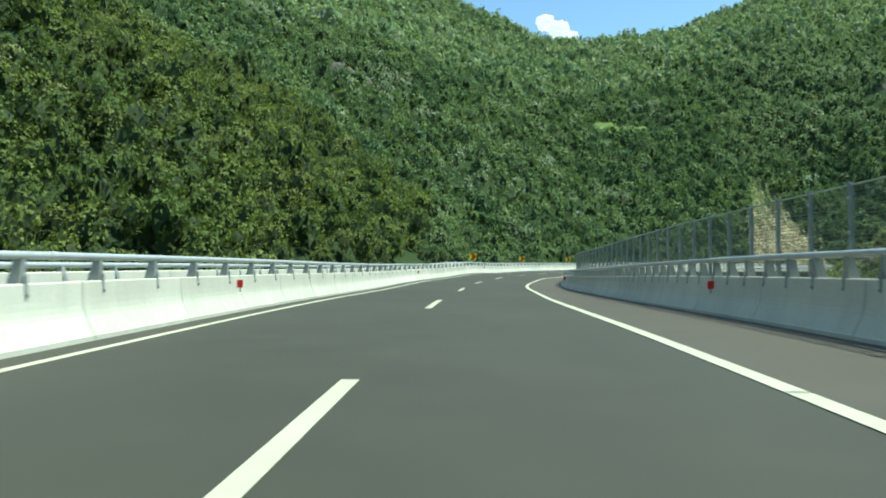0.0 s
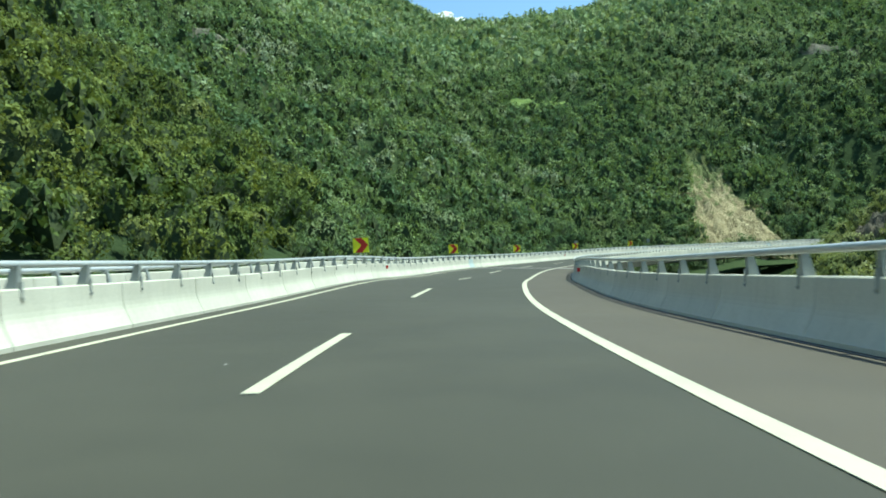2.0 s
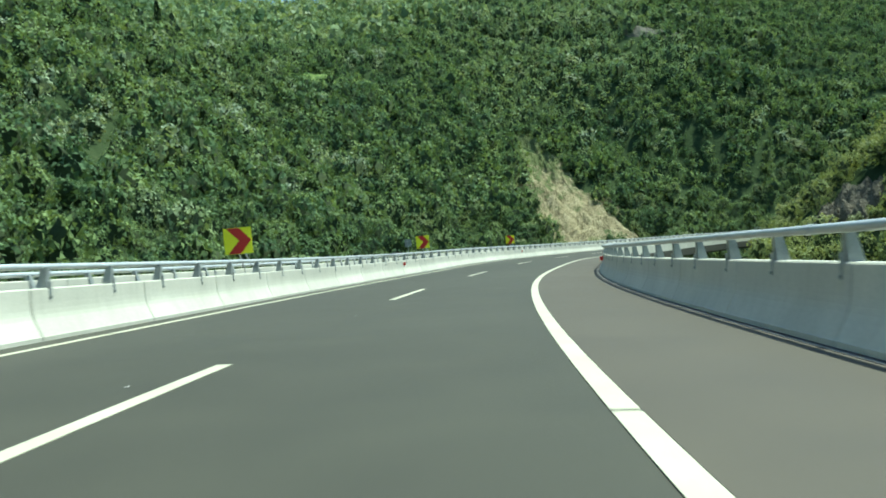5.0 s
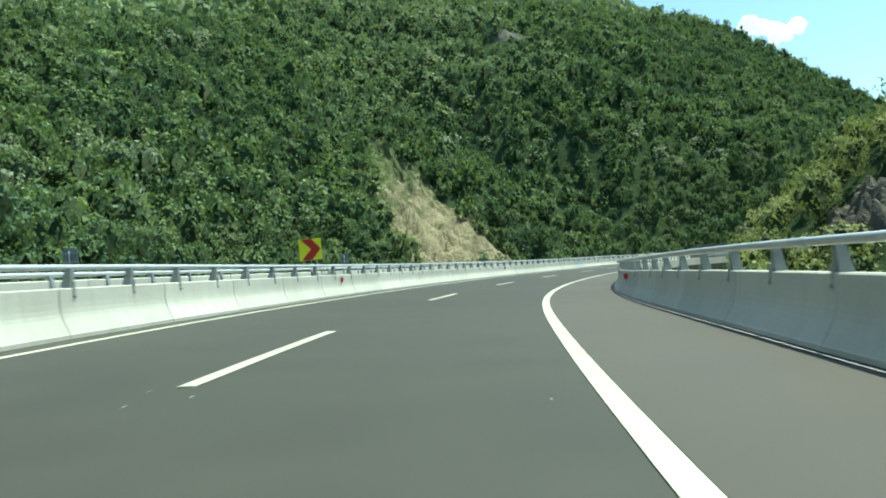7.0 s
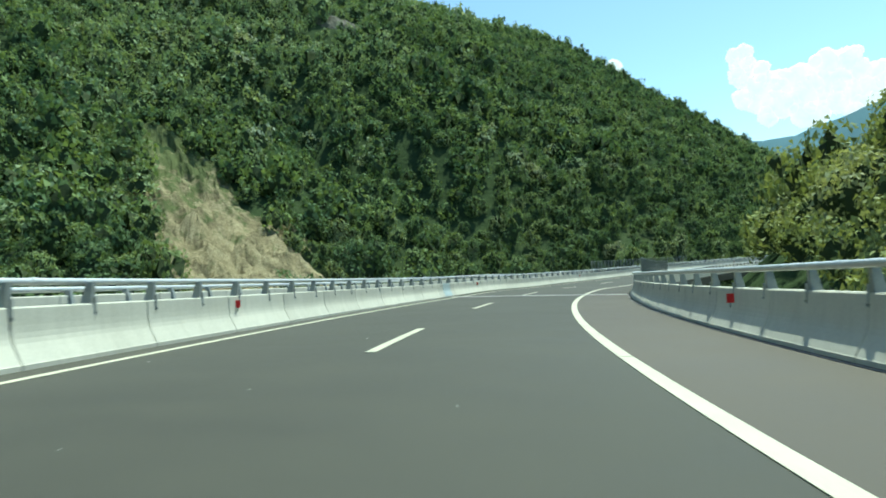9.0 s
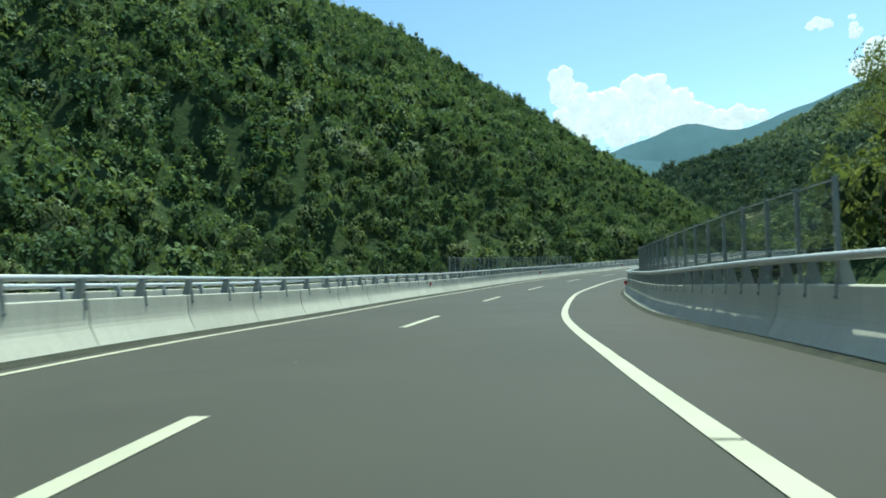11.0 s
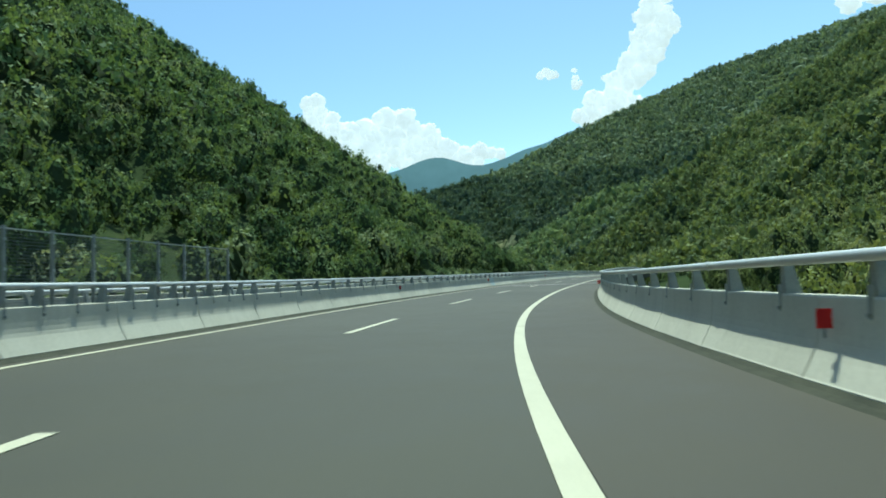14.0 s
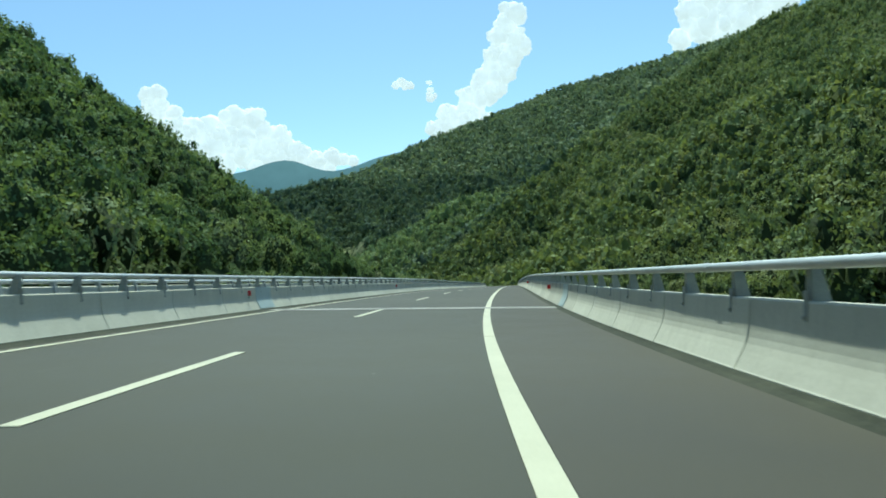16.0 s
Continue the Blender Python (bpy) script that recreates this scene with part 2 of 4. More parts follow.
def mesh_bm(name, bm, mat, smooth=False):
    me = bpy.data.meshes.new(name)
    bmesh.ops.recalc_face_normals(bm, faces=bm.faces)
    bm.to_mesh(me)
    bm.free()
    me.materials.append(mat)
    if smooth:
        me.polygons.foreach_set("use_smooth", [True] * len(me.polygons))
    return me


def part(name, me, parent, m=None, label=""):
    ob = new(name, me)
    ob.parent = parent
    if m is not None:
        ob.matrix_basis = m
    return tagged(ob, label)


def box(bm, x0, x1, y0, y1, z0, z1):
    v = [bm.verts.new(p) for p in ((x0, y0, z0), (x1, y0, z0), (x1, y1, z0), (x0, y1, z0), (x0, y0, z1), (x1, y0, z1), (x1, y1, z1), (x0, y1, z1))]
    for f in ((0, 3, 2, 1), (4, 5, 6, 7), (0, 1, 5, 4), (1, 2, 6, 5), (2, 3, 7, 6), (3, 0, 4, 7)):
        bm.faces.new([v[i] for i in f])
    return v


def prism(bm, outline, y0, y1, axis="y"):
    """An outline in x, z drawn out along y."""
    a = [bm.verts.new((x, y0, z)) for x, z in outline]
    b = [bm.verts.new((x, y1, z)) for x, z in outline]
    n = len(a)
    bm.faces.new(a)
    bm.faces.new(b[::-1])
    for i in range(n):
        bm.faces.new((a[i], b[i], b[(i + 1) % n], a[(i + 1) % n]))


# ---- the road's line, from the drive ----
def road_line():
    tilt = np.array(BASE.to_3x3())
    p = DRIVE(np.linspace(0, 16, 641))[:, :3] @ tilt.T
    ds = 0.0016
    d = p[0] - p[2]
    d /= np.linalg.norm(d)
    back = [p[0] + d * ds * i for i in range(60, 0, -1)]
    v = p[-1] - p[-5]
    yaw, grade = math.degrees(math.atan2(-v[0], v[1])), v[2] / math.hypot(v[0], v[1])
    q, ahead, run = p[-1].copy(), [], 0.0
    while run < 0.9:
        run += ds
        yaw -= 78 * max(0, 1 - run / 0.13) * ds
        q = q + np.array([-math.sin(math.radians(yaw)), math.cos(math.radians(yaw)), grade - 0.012 * min(1, max(0, run - 0.08) / 0.2)]) * ds
        ahead.append(q)
    full = np.vstack([back, p, ahead]) * METRES
    s = np.concatenate([[0], np.cumsum(np.linalg.norm(np.diff(full[:, :2], axis=0), axis=1))])
    s -= s[len(back)]
    full[:, 2] += EYE
    t = np.gradient(full[:, :2], axis=0)
    t /= np.linalg.norm(t, axis=1)[:, None]
    return s, full, t


LINE_S, LINE_P, LINE_T = road_line()
KNOT = np.concatenate([[-0.1], np.arange(0, 1.15, 0.06), [1.3, 2.0]]) * METRES
SHIFT = [-1.02, -1.15, -1.24, -1.59, -2.12, -2.53, -2.88, -2.81, -3.1, -2.77, -2.28, -2.04, -2.13, -2.43, -2.73, -3.05, -3.4, -3.41, -3.27, -3.13, -3.03, -2.35, 1.95]
BANK = [-0.58, -0.62, 0.16, 1.52, 2.98, 4.2, 3.7, 3.2, 3.33, 3.6, 4.5, 4.7, 4.42, 4.3, 5.0, 5.1, 4.82, 4.8, 4.6, 4.1, 3.56, 3.0, 1.93]
S_MIN, S_MAX = -32.0, 600.0


def eased(values):
    g = np.arange(-60, 720, 2.0)
    v = np.interp(g, KNOT, values)
    k = np.exp(-(np.arange(-12, 13) / 4.0) ** 2)
    v = np.convolve(np.pad(v, 12, mode="edge"), k / k.sum(), "valid")
    return g, v


SHIFT_G, BANK_G = eased(SHIFT), eased(BANK)


def at_road(s, u, z=0.0):
    """World places for stations s along the road, u metres right of the lane line and z above the asphalt."""
    s, u, z = np.broadcast_arrays(np.asarray(s, float), np.asarray(u, float), np.asarray(z, float))
    p = np.stack([np.interp(s, LINE_S, LINE_P[:, k]) for k in range(3)], -1)
    tx, ty = np.interp(s, LINE_S, LINE_T[:, 0]), np.interp(s, LINE_S, LINE_T[:, 1])
    lat = u + np.interp(s, *SHIFT_G)
    bank = np.tan(np.radians(np.interp(s, *BANK_G)))
    return np.stack([p[..., 0] + ty * lat, p[..., 1] - tx * lat, p[..., 2] - EYE - bank * lat + z], -1)


def road_pose(s, u, z=0.0, flip=False, upright=False):
    """A pose on the road: x to the right, y along it, z up from its banked plane; flip faces the other way."""
    o = Vector(at_road(s, u, z))
    f = (Vector(at_road(s + 0.9, u)) - Vector(at_road(s - 0.9, u))).normalized()
    r = (Vector(at_road(s, u + 1)) - Vector(at_road(s, u))).normalized()
    if upright:
        r.z, f.z = 0, 0
        f.normalize()
    up = r.cross(f).normalized()
    r = f.cross(up)
    if flip:
        r, f = -r, -f
    return Matrix(((r.x, f.x, up.x, o.x), (r.y, f.y, up.y, o.y), (r.z, f.z, up.z, o.z), (0, 0, 0, 1)))


def sweep(name, outline, s0, s1, mat, step=2.0, smooth=False):
    """A closed outline of (u, z) drawn along the road."""
    st = np.append(np.arange(s0, s1, step), s1)
    n = len(outline)
    u, z = np.array(outline).T
    pts = at_road(st[:, None], u[None, :], z[None, :]).reshape(-1, 3)
    faces = []
    for i in range(len(st) - 1):
        for k in range(n):
            a, b = i * n + k, i * n + (k + 1) % n
            faces.append((a, a + n, b + n, b))
    faces += [tuple(range(n)), tuple((len(st) - 1) * n + k for k in range(n))[::-1]]
    bm = bmesh.new()
    tmp = mesh_of(name, pts, faces, mat)
    bm.from_mesh(tmp)
    bpy.data.meshes.remove(tmp)
    return mesh_bm(name, bm, mat, smooth)


def empty(name, label, category, m=None, group="", kind=""):
    ob = new(name)
    if m is not None:
        ob.matrix_basis = m
    return tagged(ob, label, category, group, kind)


# ---- the land ----
HILLS_WEST = [
    (-300, 650, 150, 57.2), (-275, 625, 80, 34.5), (-200, 325, 80, 39.4), (-175, 175, 80, 47.2),
    (-150, 550, 150, 103.1), (-125, -25, 45, 20.8), (-50, 25, 45, -16.2), (-50, 125, 45, 8.3),
    (-50, 600, 45, 29.5), (-25, 325, 45, 13.4), (0, -250, 280, 6.7), (25, 200, 45, -3.8),
    (25, 650, 45, 37.4), (50, 450, 80, -5.9), (75, 275, 45, -9.6), (75, 525, 45, -11.6),
]
HILLS_HEAD = [
    (100, 150, 45, -8.2), (125, 675, 45, 9.6), (150, 225, 45, 16.5), (175, 275, 45, -22.6),
    (200, 350, 45, 6.9), (200, 575, 45, -17.1), (250, 400, 45, 10.8), (300, 350, 45, 7.5),
    (300, 550, 45, -10.8), (300, 600, 150, 122.6), (375, 175, 80, -11.8), (375, 400, 45, 8.0),
    (375, 625, 45, 27.4),
]
HILLS_AHEAD = [
    (400, 325, 45, 7.2), (450, 425, 45, 21.1), (475, 225, 45, -13.4), (475, 650, 80, 51.5),
    (500, 100, 45, 9.6), (500, 350, 45, 3.7), (500, 525, 45, 24.6), (525, 625, 45, 18.3),
    (575, 100, 80, 29.0), (575, 175, 45, -21.8), (600, 350, 45, -24.9), (625, 375, 45, -30.9),
    (650, 200, 45, -9.2), (700, 50, 45, -25.3), (700, 200, 150, -51.9), (775, 200, 45, -6.3),
]
HILLS_FAR = [
    (825, 275, 45, -11.7), (875, -200, 80, 50.5), (875, 25, 80, -34.0), (875, 350, 45, 14.0),
    (950, 100, 280, 119.3), (975, -150, 45, 8.7), (975, 200, 80, -8.2), (1000, -100, 45, 9.7),
    (1000, 475, 80, 11.0), (1000, 500, 45, 31.6), (1075, -50, 45, 20.4), (1125, 400, 80, -18.4),
    (1150, 75, 45, 23.6), (1150, 250, 45, 17.6), (1225, 150, 45, 7.8), (1225, 600, 80, 31.3),
    (1250, 650, 150, 56.4), (1300, 525, 45, 27.5), (1450, 0, 150, 33.7),
]
KNOLL = [(124, 178, 16, 19.0), (194, 199, 14, 4.0)]
HILLS = np.array(KNOLL + HILLS_WEST + HILLS_HEAD + HILLS_AHEAD + HILLS_FAR)


# steep gullies in the slope: lower end, upper end, width and depth
GULLIES = [((199, 302), (209, 340), 4.5, 8.0), ((182, 316), (186, 340), 4.5, 7.0), ((252, 285), (257, 306), 4.0, 6.0), ((52, 300), (58, 350), 6.0, 5.0)]


def valley_line():
    c = at_road(np.arange(-60, 580, 4.0), 0.0)[:, :2]
    p, d, more = c[-1].copy(), c[-1] - c[-3], []
    th = math.atan2(d[1], d[0])
    for k in range(260):
        th += 0.012 if k < 60 else 0
        p = p + np.array([4 * math.cos(th), 4 * math.sin(th)])
        more.append(p)
    return np.vstack([c, more])


VALLEY = valley_line()


def valley_at(x, y):
    """Distance from the valley's line, whether left of it, and the station index."""
    j, d = np.empty(x.shape, int), np.empty(x.shape)
    for i in range(0, x.size, 4000):
        q = (x[i:i + 4000, None] - VALLEY[:, 0]) ** 2 + (y[i:i + 4000, None] - VALLEY[:, 1]) ** 2
        j[i:i + 4000] = q.argmin(1)
        d[i:i + 4000] = np.sqrt(q.min(1))
    k = np.clip(j, 1, len(VALLEY) - 2)
    t = VALLEY[k + 1] - VALLEY[k - 1]
    left = (x - VALLEY[j, 0]) * t[:, 1] - (y - VALLEY[j, 1]) * t[:, 0] < 0
    return d, left, j


# crests of the opposite side, as bearing and rise in degrees and distance in metres from the valley's bend
BEND = (190.4, 230.3, -2.6)
NEAR_SPUR = ((86.0, -1.6, 310), (88.0, -0.8, 335), (91.0, 0.2, 370), (94.4, 2.0, 400), (97.3, 3.9, 430), (99.2, 5.4, 460), (103.7, 8.2, 540), (107.2, 10.5, 620), (110.4, 12.3, 700), (118.0, 15.6, 850))
LOW_SPUR = ((85.0, -0.8, 500), (86.6, 0.0, 520), (90.1, 2.8, 560), (92.5, 4.1, 590), (94.8, 5.0, 640), (96.5, 4.4, 690))
HIGH_RIDGE = ((70.0, 4.6, 900), (78.7, 6.3, 900), (80.6, 6.8, 930), (83.3, 7.3, 960), (86.1, 7.8, 1000), (88.0, 8.6, 1020), (90.9, 9.7, 1050), (95.5, 11.1, 1100), (99.1, 12.0, 1130), (102.0, 12.8, 1140), (107.0, 13.5, 1150), (114.9, 14.6, 1150), (121.0, 15.9, 1150), (132.0, 17.0, 1150))


def crest_line(rows):
    """A crest in plan and height, sampled along its run."""
    az, rise, dist = np.array(rows).T
    f, g = np.linspace(0, len(rows) - 1, 24 * len(rows)), np.arange(len(rows))
    a, e, r = np.radians(np.interp(f, g, az)), np.radians(np.interp(f, g, rise)), np.interp(f, g, dist)
    return np.stack([BEND[0] + r * np.sin(a), BEND[1] + r * np.cos(a), BEND[2] + r * np.tan(e)], 1)


CRESTS = [crest_line(rows) for rows in (NEAR_SPUR, LOW_SPUR, HIGH_RIDGE)]


def below_crest(x, y, crest, slope):
    """Height of a flank that falls away from a crest, and the distance from it."""
    h, d = np.full(x.shape, -1e9), np.full(x.shape, 1e9)
    for i in range(0, x.size, 4000):
        q = np.sqrt((x[i:i + 4000, None] - crest[:, 0]) ** 2 + (y[i:i + 4000, None] - crest[:, 1]) ** 2)
        h[i:i + 4000] = (crest[:, 2] - slope * (np.sqrt(q * q + 144) - 12)).max(1)
        d[i:i + 4000] = q.min(1)
    return h, d


def opposite_side(x, y, z):
    """The spurs and the long ridge across the valley, one behind another with gullies between."""
    out = z.copy()
    m = x > 470
    x, y, z = x[m], y[m], z[m]
    near, dn = below_crest(x, y, CRESTS[0], 0.80)
    low, _ = below_crest(x, y, CRESTS[1], 0.50)
    high, dh = below_crest(x, y, CRESTS[2], 0.46)
    az = np.degrees(np.arctan2(x - BEND[0], y - BEND[1]))
    r = np.hypot(x - BEND[0], y - BEND[1])
    rim = np.interp(az, [p[0] for p in NEAR_SPUR], [p[2] for p in NEAR_SPUR])
    beyond = np.clip((r - rim) / 30, 0, 1) * np.clip((x - 500) / 60, 0, 1)
    high = high + 7 * np.sin(az * 1.9 + r / 90) * np.clip(dh / 150, 0, 1)
    back = np.maximum(np.maximum(near, low), np.maximum(high, -16.0))
    front = np.where(az > 86, np.maximum(near, np.minimum(z, near + 0.62 * np.clip(dn, 0, 400))), z)
    front = z + (front - z) * np.clip((x - 480) / 110, 0, 1)
    out[m] = front + (back - front) * beyond
    return out


def land(x, y):
    x, y = np.asarray(x, float).ravel(), np.asarray(y, float).ravel()
    d, left, j = valley_at(x, y)
    run = np.where(d > 200, d - 30, 8 * np.log1p(np.exp(np.clip((d - 30) / 8, -30, 30))))
    z = -14 + np.where(left, 0.52 * 330 * (1 - np.exp(-run / 330)), 0.36 * np.clip((j - 115) / 40, 0, 1) * 600 * (1 - np.exp(-run / 600)))
    for hx, hy, r, a in HILLS:
        z += a * np.exp(-((x - hx) ** 2 + (y - hy) ** 2) / 2 / r / r)
    z = np.where(x > 470, opposite_side(x, y, z), z)
    for (ax, ay), (bx, by), w, deep in GULLIES:
        f = np.clip(((x - ax) * (bx - ax) + (y - ay) * (by - ay)) / ((bx - ax) ** 2 + (by - ay) ** 2), 0, 1)
        z -= deep * np.exp(-((x - ax - f * (bx - ax)) ** 2 + (y - ay - f * (by - ay)) ** 2) / 2 / w / w)
    rough = np.clip((d - 40) / 60, 0, 1)
    z += rough * (2.2 * np.sin(x / 17 + 2 * np.sin(y / 29)) * np.sin(y / 21 + 1.3) + 1.2 * np.sin(x / 7.3 + y / 11))
    deck = -1.0 - 0.0105 * np.clip(j * 4 - 60, 0, 640)
    near = np.where(~left & (j > 70) & (j < 86), deck - 3.0 + np.clip(d - 9, 0, 30) * 0.8, deck - 3.5)
    return np.where((d < 26) & (j < 160), np.minimum(z, near), z)


def make_ground():
    def axis(lo, hi, step, far, n):
        g = (np.linspace(0, 1, n + 1)[1:]) ** 2.2 * far
        return np.concatenate([lo - g[::-1], np.arange(lo, hi, step), hi + g])
    xs, ys = axis(-200, 1300, 9.0, 3600, 22), axis(-260, 760, 9.0, 3600, 22)
    gx, gy = np.meshgrid(xs, ys)
    z = land(gx, gy)
    me = bpy.data.meshes.new("ground")
    nx, ny = len(xs), len(ys)
    faces = [(r * nx + c, r * nx + c + 1, (r + 1) * nx + c + 1, (r + 1) * nx + c) for r in range(ny - 1) for c in range(nx - 1)]
    me = mesh_of("ground", np.stack([gx.ravel(), gy.ravel(), z], 1), faces, GROUND, True)
    tagged(new("ground", me), "green undergrowth on steep valley slopes under woods", "ground", kind="structure")


make_ground()


# ---- bare patches on the slope ----
# corners in plan: foot left, foot right, head right, head left
SCARS = [((100, 243), (154, 258), (153, 337), (143, 341))]
LEDGES = [((-46, 281), (-26, 290), (-27, 294), (-47, 285)), ((30, 558), (66, 554), (67, 560), (31, 564)), ((226, 373), (250, 364), (252, 370), (228, 379))]
CUT = ((104.5, 184.5), (106.8, 177.5), (113, 178.5), (111, 185.5))
MEADOWS = [((906, 312), (862, 284), (872, 275), (922, 306)), ((72, 364), (104, 366), (112, 380), (80, 379))]


def in_quad(x, y, quad):
    inside = np.ones(len(x), bool)
    for (ax, ay), (bx, by) in zip(quad, quad[1:] + quad[:1]):
        inside &= (bx - ax) * (y - ay) - (by - ay) * (x - ax) > 0
    return inside


def bare_patch(name, quad, mat, label, category, lift, n=44, m=30):
    """A ragged sheet of bare soil or rock over the slope, sunk in at its rim."""
    fl, fr, hr, hl = (np.array(c, float) for c in quad)
    f, g = np.meshgrid(np.linspace(0, 1, n + 1), np.linspace(0, 1, m + 1), indexing="ij")
    f, g = f.ravel(), g.ravel()
    wob = np.array([noise.noise(Vector((a * 6, b * 3, quad[0][0]))) for a, b in zip(f, np.round(g))])
    g2 = 0.5 + (g - 0.5) * (1.2 + 0.5 * wob)
    p = (1 - f)[:, None] * ((1 - g2)[:, None] * fl + g2[:, None] * fr) + f[:, None] * ((1 - g2)[:, None] * hl + g2[:, None] * hr)
    rim = np.maximum(np.abs(2 * g - 1), np.abs(2 * f - 1))
    rough = np.array([noise.fractal(Vector((a * 0.22, b * 0.22, 0)), 0.9, 2.1, 4) for a, b in p])
    gully = np.array([noise.noise(Vector((a * 9, b * 1.2, 5))) for a, b in zip(g2, f)])
    z = land(p[:, 0], p[:, 1]) + lift + (rough * 2.4 + gully * 2.2) * min(1, lift) - (lift + 1.0) * rim ** 8
    faces = [(i * (m + 1) + k, i * (m + 1) + k + 1, (i + 1) * (m + 1) + k + 1, (i + 1) * (m + 1) + k) for i in range(n) for k in range(m)]
    return tagged(new(name, mesh_of(name, np.column_stack([p, z]), faces, mat)), label, category, kind="structure")


bare_patch("landslide_scar", SCARS[0], SCAR, "bare sandy landslide scar in the woods", "landslide", 1.6, 70, 44)
for ledge in LEDGES:
    bare_patch("rock_ledge", ledge, ROCK, "grey-brown rock ledge among trees", "rock", 2.0, 14, 24)
bare_patch("meadow", MEADOWS[0], MEADOW, "small pale meadow between wooded slopes", "meadow", 1.0, 10, 16)
bare_patch("meadow", MEADOWS[1], GRASS, "bright grassy terrace among the woods", "meadow", 1.0, 12, 18)


# ---- woods ----
def crown_template(rng, lumps, leaves, leaf, cores, tilt=0.4):
    """A crown of unit radius: boughs heaped to a dome, each a shell of leaf sprays over a twig core coloured dark as
    inner shade. Triangles only, the cores' first.
    """
    verts, tris, centres = [], [], [(np.array([0.0, 0.0, 0.12]), 0.66)]
    for i in range(1, lumps):
        a, h = i * 2.4 + rng.uniform(-0.5, 0.5), rng.uniform(-0.35, 0.72)
        r = rng.uniform(0.48, 0.66) * math.sqrt(1 - 0.8 * h * h)
        centres.append((np.array([r * math.cos(a), r * math.sin(a), h]), rng.uniform(0.24, 0.40)))
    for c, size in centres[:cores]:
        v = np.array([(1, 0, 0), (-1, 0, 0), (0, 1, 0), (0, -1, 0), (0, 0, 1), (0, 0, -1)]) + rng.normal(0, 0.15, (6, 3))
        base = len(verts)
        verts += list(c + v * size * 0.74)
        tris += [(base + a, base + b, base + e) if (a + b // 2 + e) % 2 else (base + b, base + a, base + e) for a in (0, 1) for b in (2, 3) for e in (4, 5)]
    weight = np.array([size ** 2 for c, size in centres])
    made = 0
    while made < leaves:
        k = rng.choice(len(centres), p=weight / weight.sum())
        c, size = centres[k]
        d = rng.normal(size=3)
        d[2] += 0.35
        d /= np.linalg.norm(d)
        o = c + d * size * (rng.uniform(0.80, 1.16) if made % 4 else rng.uniform(0.45, 0.85))
        if any(np.linalg.norm(o - c2) < 0.8 * s2 for n, (c2, s2) in enumerate(centres) if n != k):
            continue
        d = d + rng.normal(size=3) * tilt * 0.58
        d /= np.linalg.norm(d)
        t = np.cross(d, rng.normal(size=3))
        t /= np.linalg.norm(t) + 1e-9
        b, s = np.cross(d, t), leaf * rng.uniform(0.55, 1.45)
        base = len(verts)
        verts += [o - t * s - b * s * rng.uniform(0.2, 0.8), o + t * s * rng.uniform(0.6, 1.0) - b * s * 0.4, o + b * s * rng.uniform(0.7, 1.2)]
        tris.append((base, base + 1, base + 2))
        made += 1
    return np.array(verts), np.array(tris), 8 * min(cores, lumps) * (cores > 1)


def tri_mesh(name, verts, tris, tint, mat, inner=None):
    me = bpy.data.meshes.new(name)
    me.vertices.add(len(verts))
    me.vertices.foreach_set("co", np.ascontiguousarray(verts, np.float32).ravel())
    me.loops.add(len(tris) * 3)
    me.loops.foreach_set("vertex_index", np.ascontiguousarray(tris, np.int32).ravel())
    me.polygons.add(len(tris))
    me.polygons.foreach_set("loop_start", np.arange(0, len(tris) * 3, 3, dtype=np.int32))
    me.polygons.foreach_set("use_smooth", np.ones(len(tris), bool))
    me.update(calc_edges=True)
    a = me.attributes.new("tint", "FLOAT", "POINT")
    a.data.foreach_set("value", np.ascontiguousarray(tint, np.float32))
    me.materials.append(mat)
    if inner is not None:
        me.materials.append(CROWN_SHADE)
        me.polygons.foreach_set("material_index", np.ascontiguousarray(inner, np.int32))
    return me


def forest(name, sites, templates, mat, label, rng):
    """One mesh of many crowns. Sites: x, y, z, radius, height factor, tint."""
    sites = sites[in_sight(sites[:, 0], sites[:, 1])]
    kind = rng.integers(len(templates), size=len(sites))
    vs, ts, tint, inner, base = [], [], [], [], 0
    for k, (tv, tt, core) in enumerate(templates):
        q = sites[kind == k]
        if not len(q):
            continue
        a = rng.uniform(0, 2 * math.pi, len(q))
        c, s = np.cos(a), np.sin(a)
        x = tv[None, :, 0] * c[:, None] - tv[None, :, 1] * s[:, None]
        y = tv[None, :, 0] * s[:, None] + tv[None, :, 1] * c[:, None]
        v = np.stack([q[:, 0, None] + x * q[:, 3, None], q[:, 1, None] + y * q[:, 3, None], q[:, 2, None] + tv[None, :, 2] * (q[:, 3] * q[:, 4])[:, None]], -1)
        vs.append(v.reshape(-1, 3))
        ts.append((tt[None] + base + (np.arange(len(q)) * len(tv))[:, None, None]).reshape(-1, 3))
        tint.append(np.repeat(q[:, 5], len(tv)))
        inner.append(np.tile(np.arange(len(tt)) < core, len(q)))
        base += len(q) * len(tv)
    me = tri_mesh(name, np.vstack(vs), np.vstack(ts), np.concatenate(tint), mat, np.concatenate(inner))
    return tagged(new(name, me), label, "forest", kind="stuff")


def scatter(rng, x0, x1, y0, y1, step):
    xs, ys = np.arange(x0, x1, step), np.arange(y0, y1, step * 0.9)
    gx, gy = np.meshgrid(xs, ys)
    gx[1::2] += step / 2
    x = (gx + rng.uniform(-0.42, 0.42, gx.shape) * step).ravel()
    y = (gy + rng.uniform(-0.42, 0.42, gy.shape) * step).ravel()
    return x, y


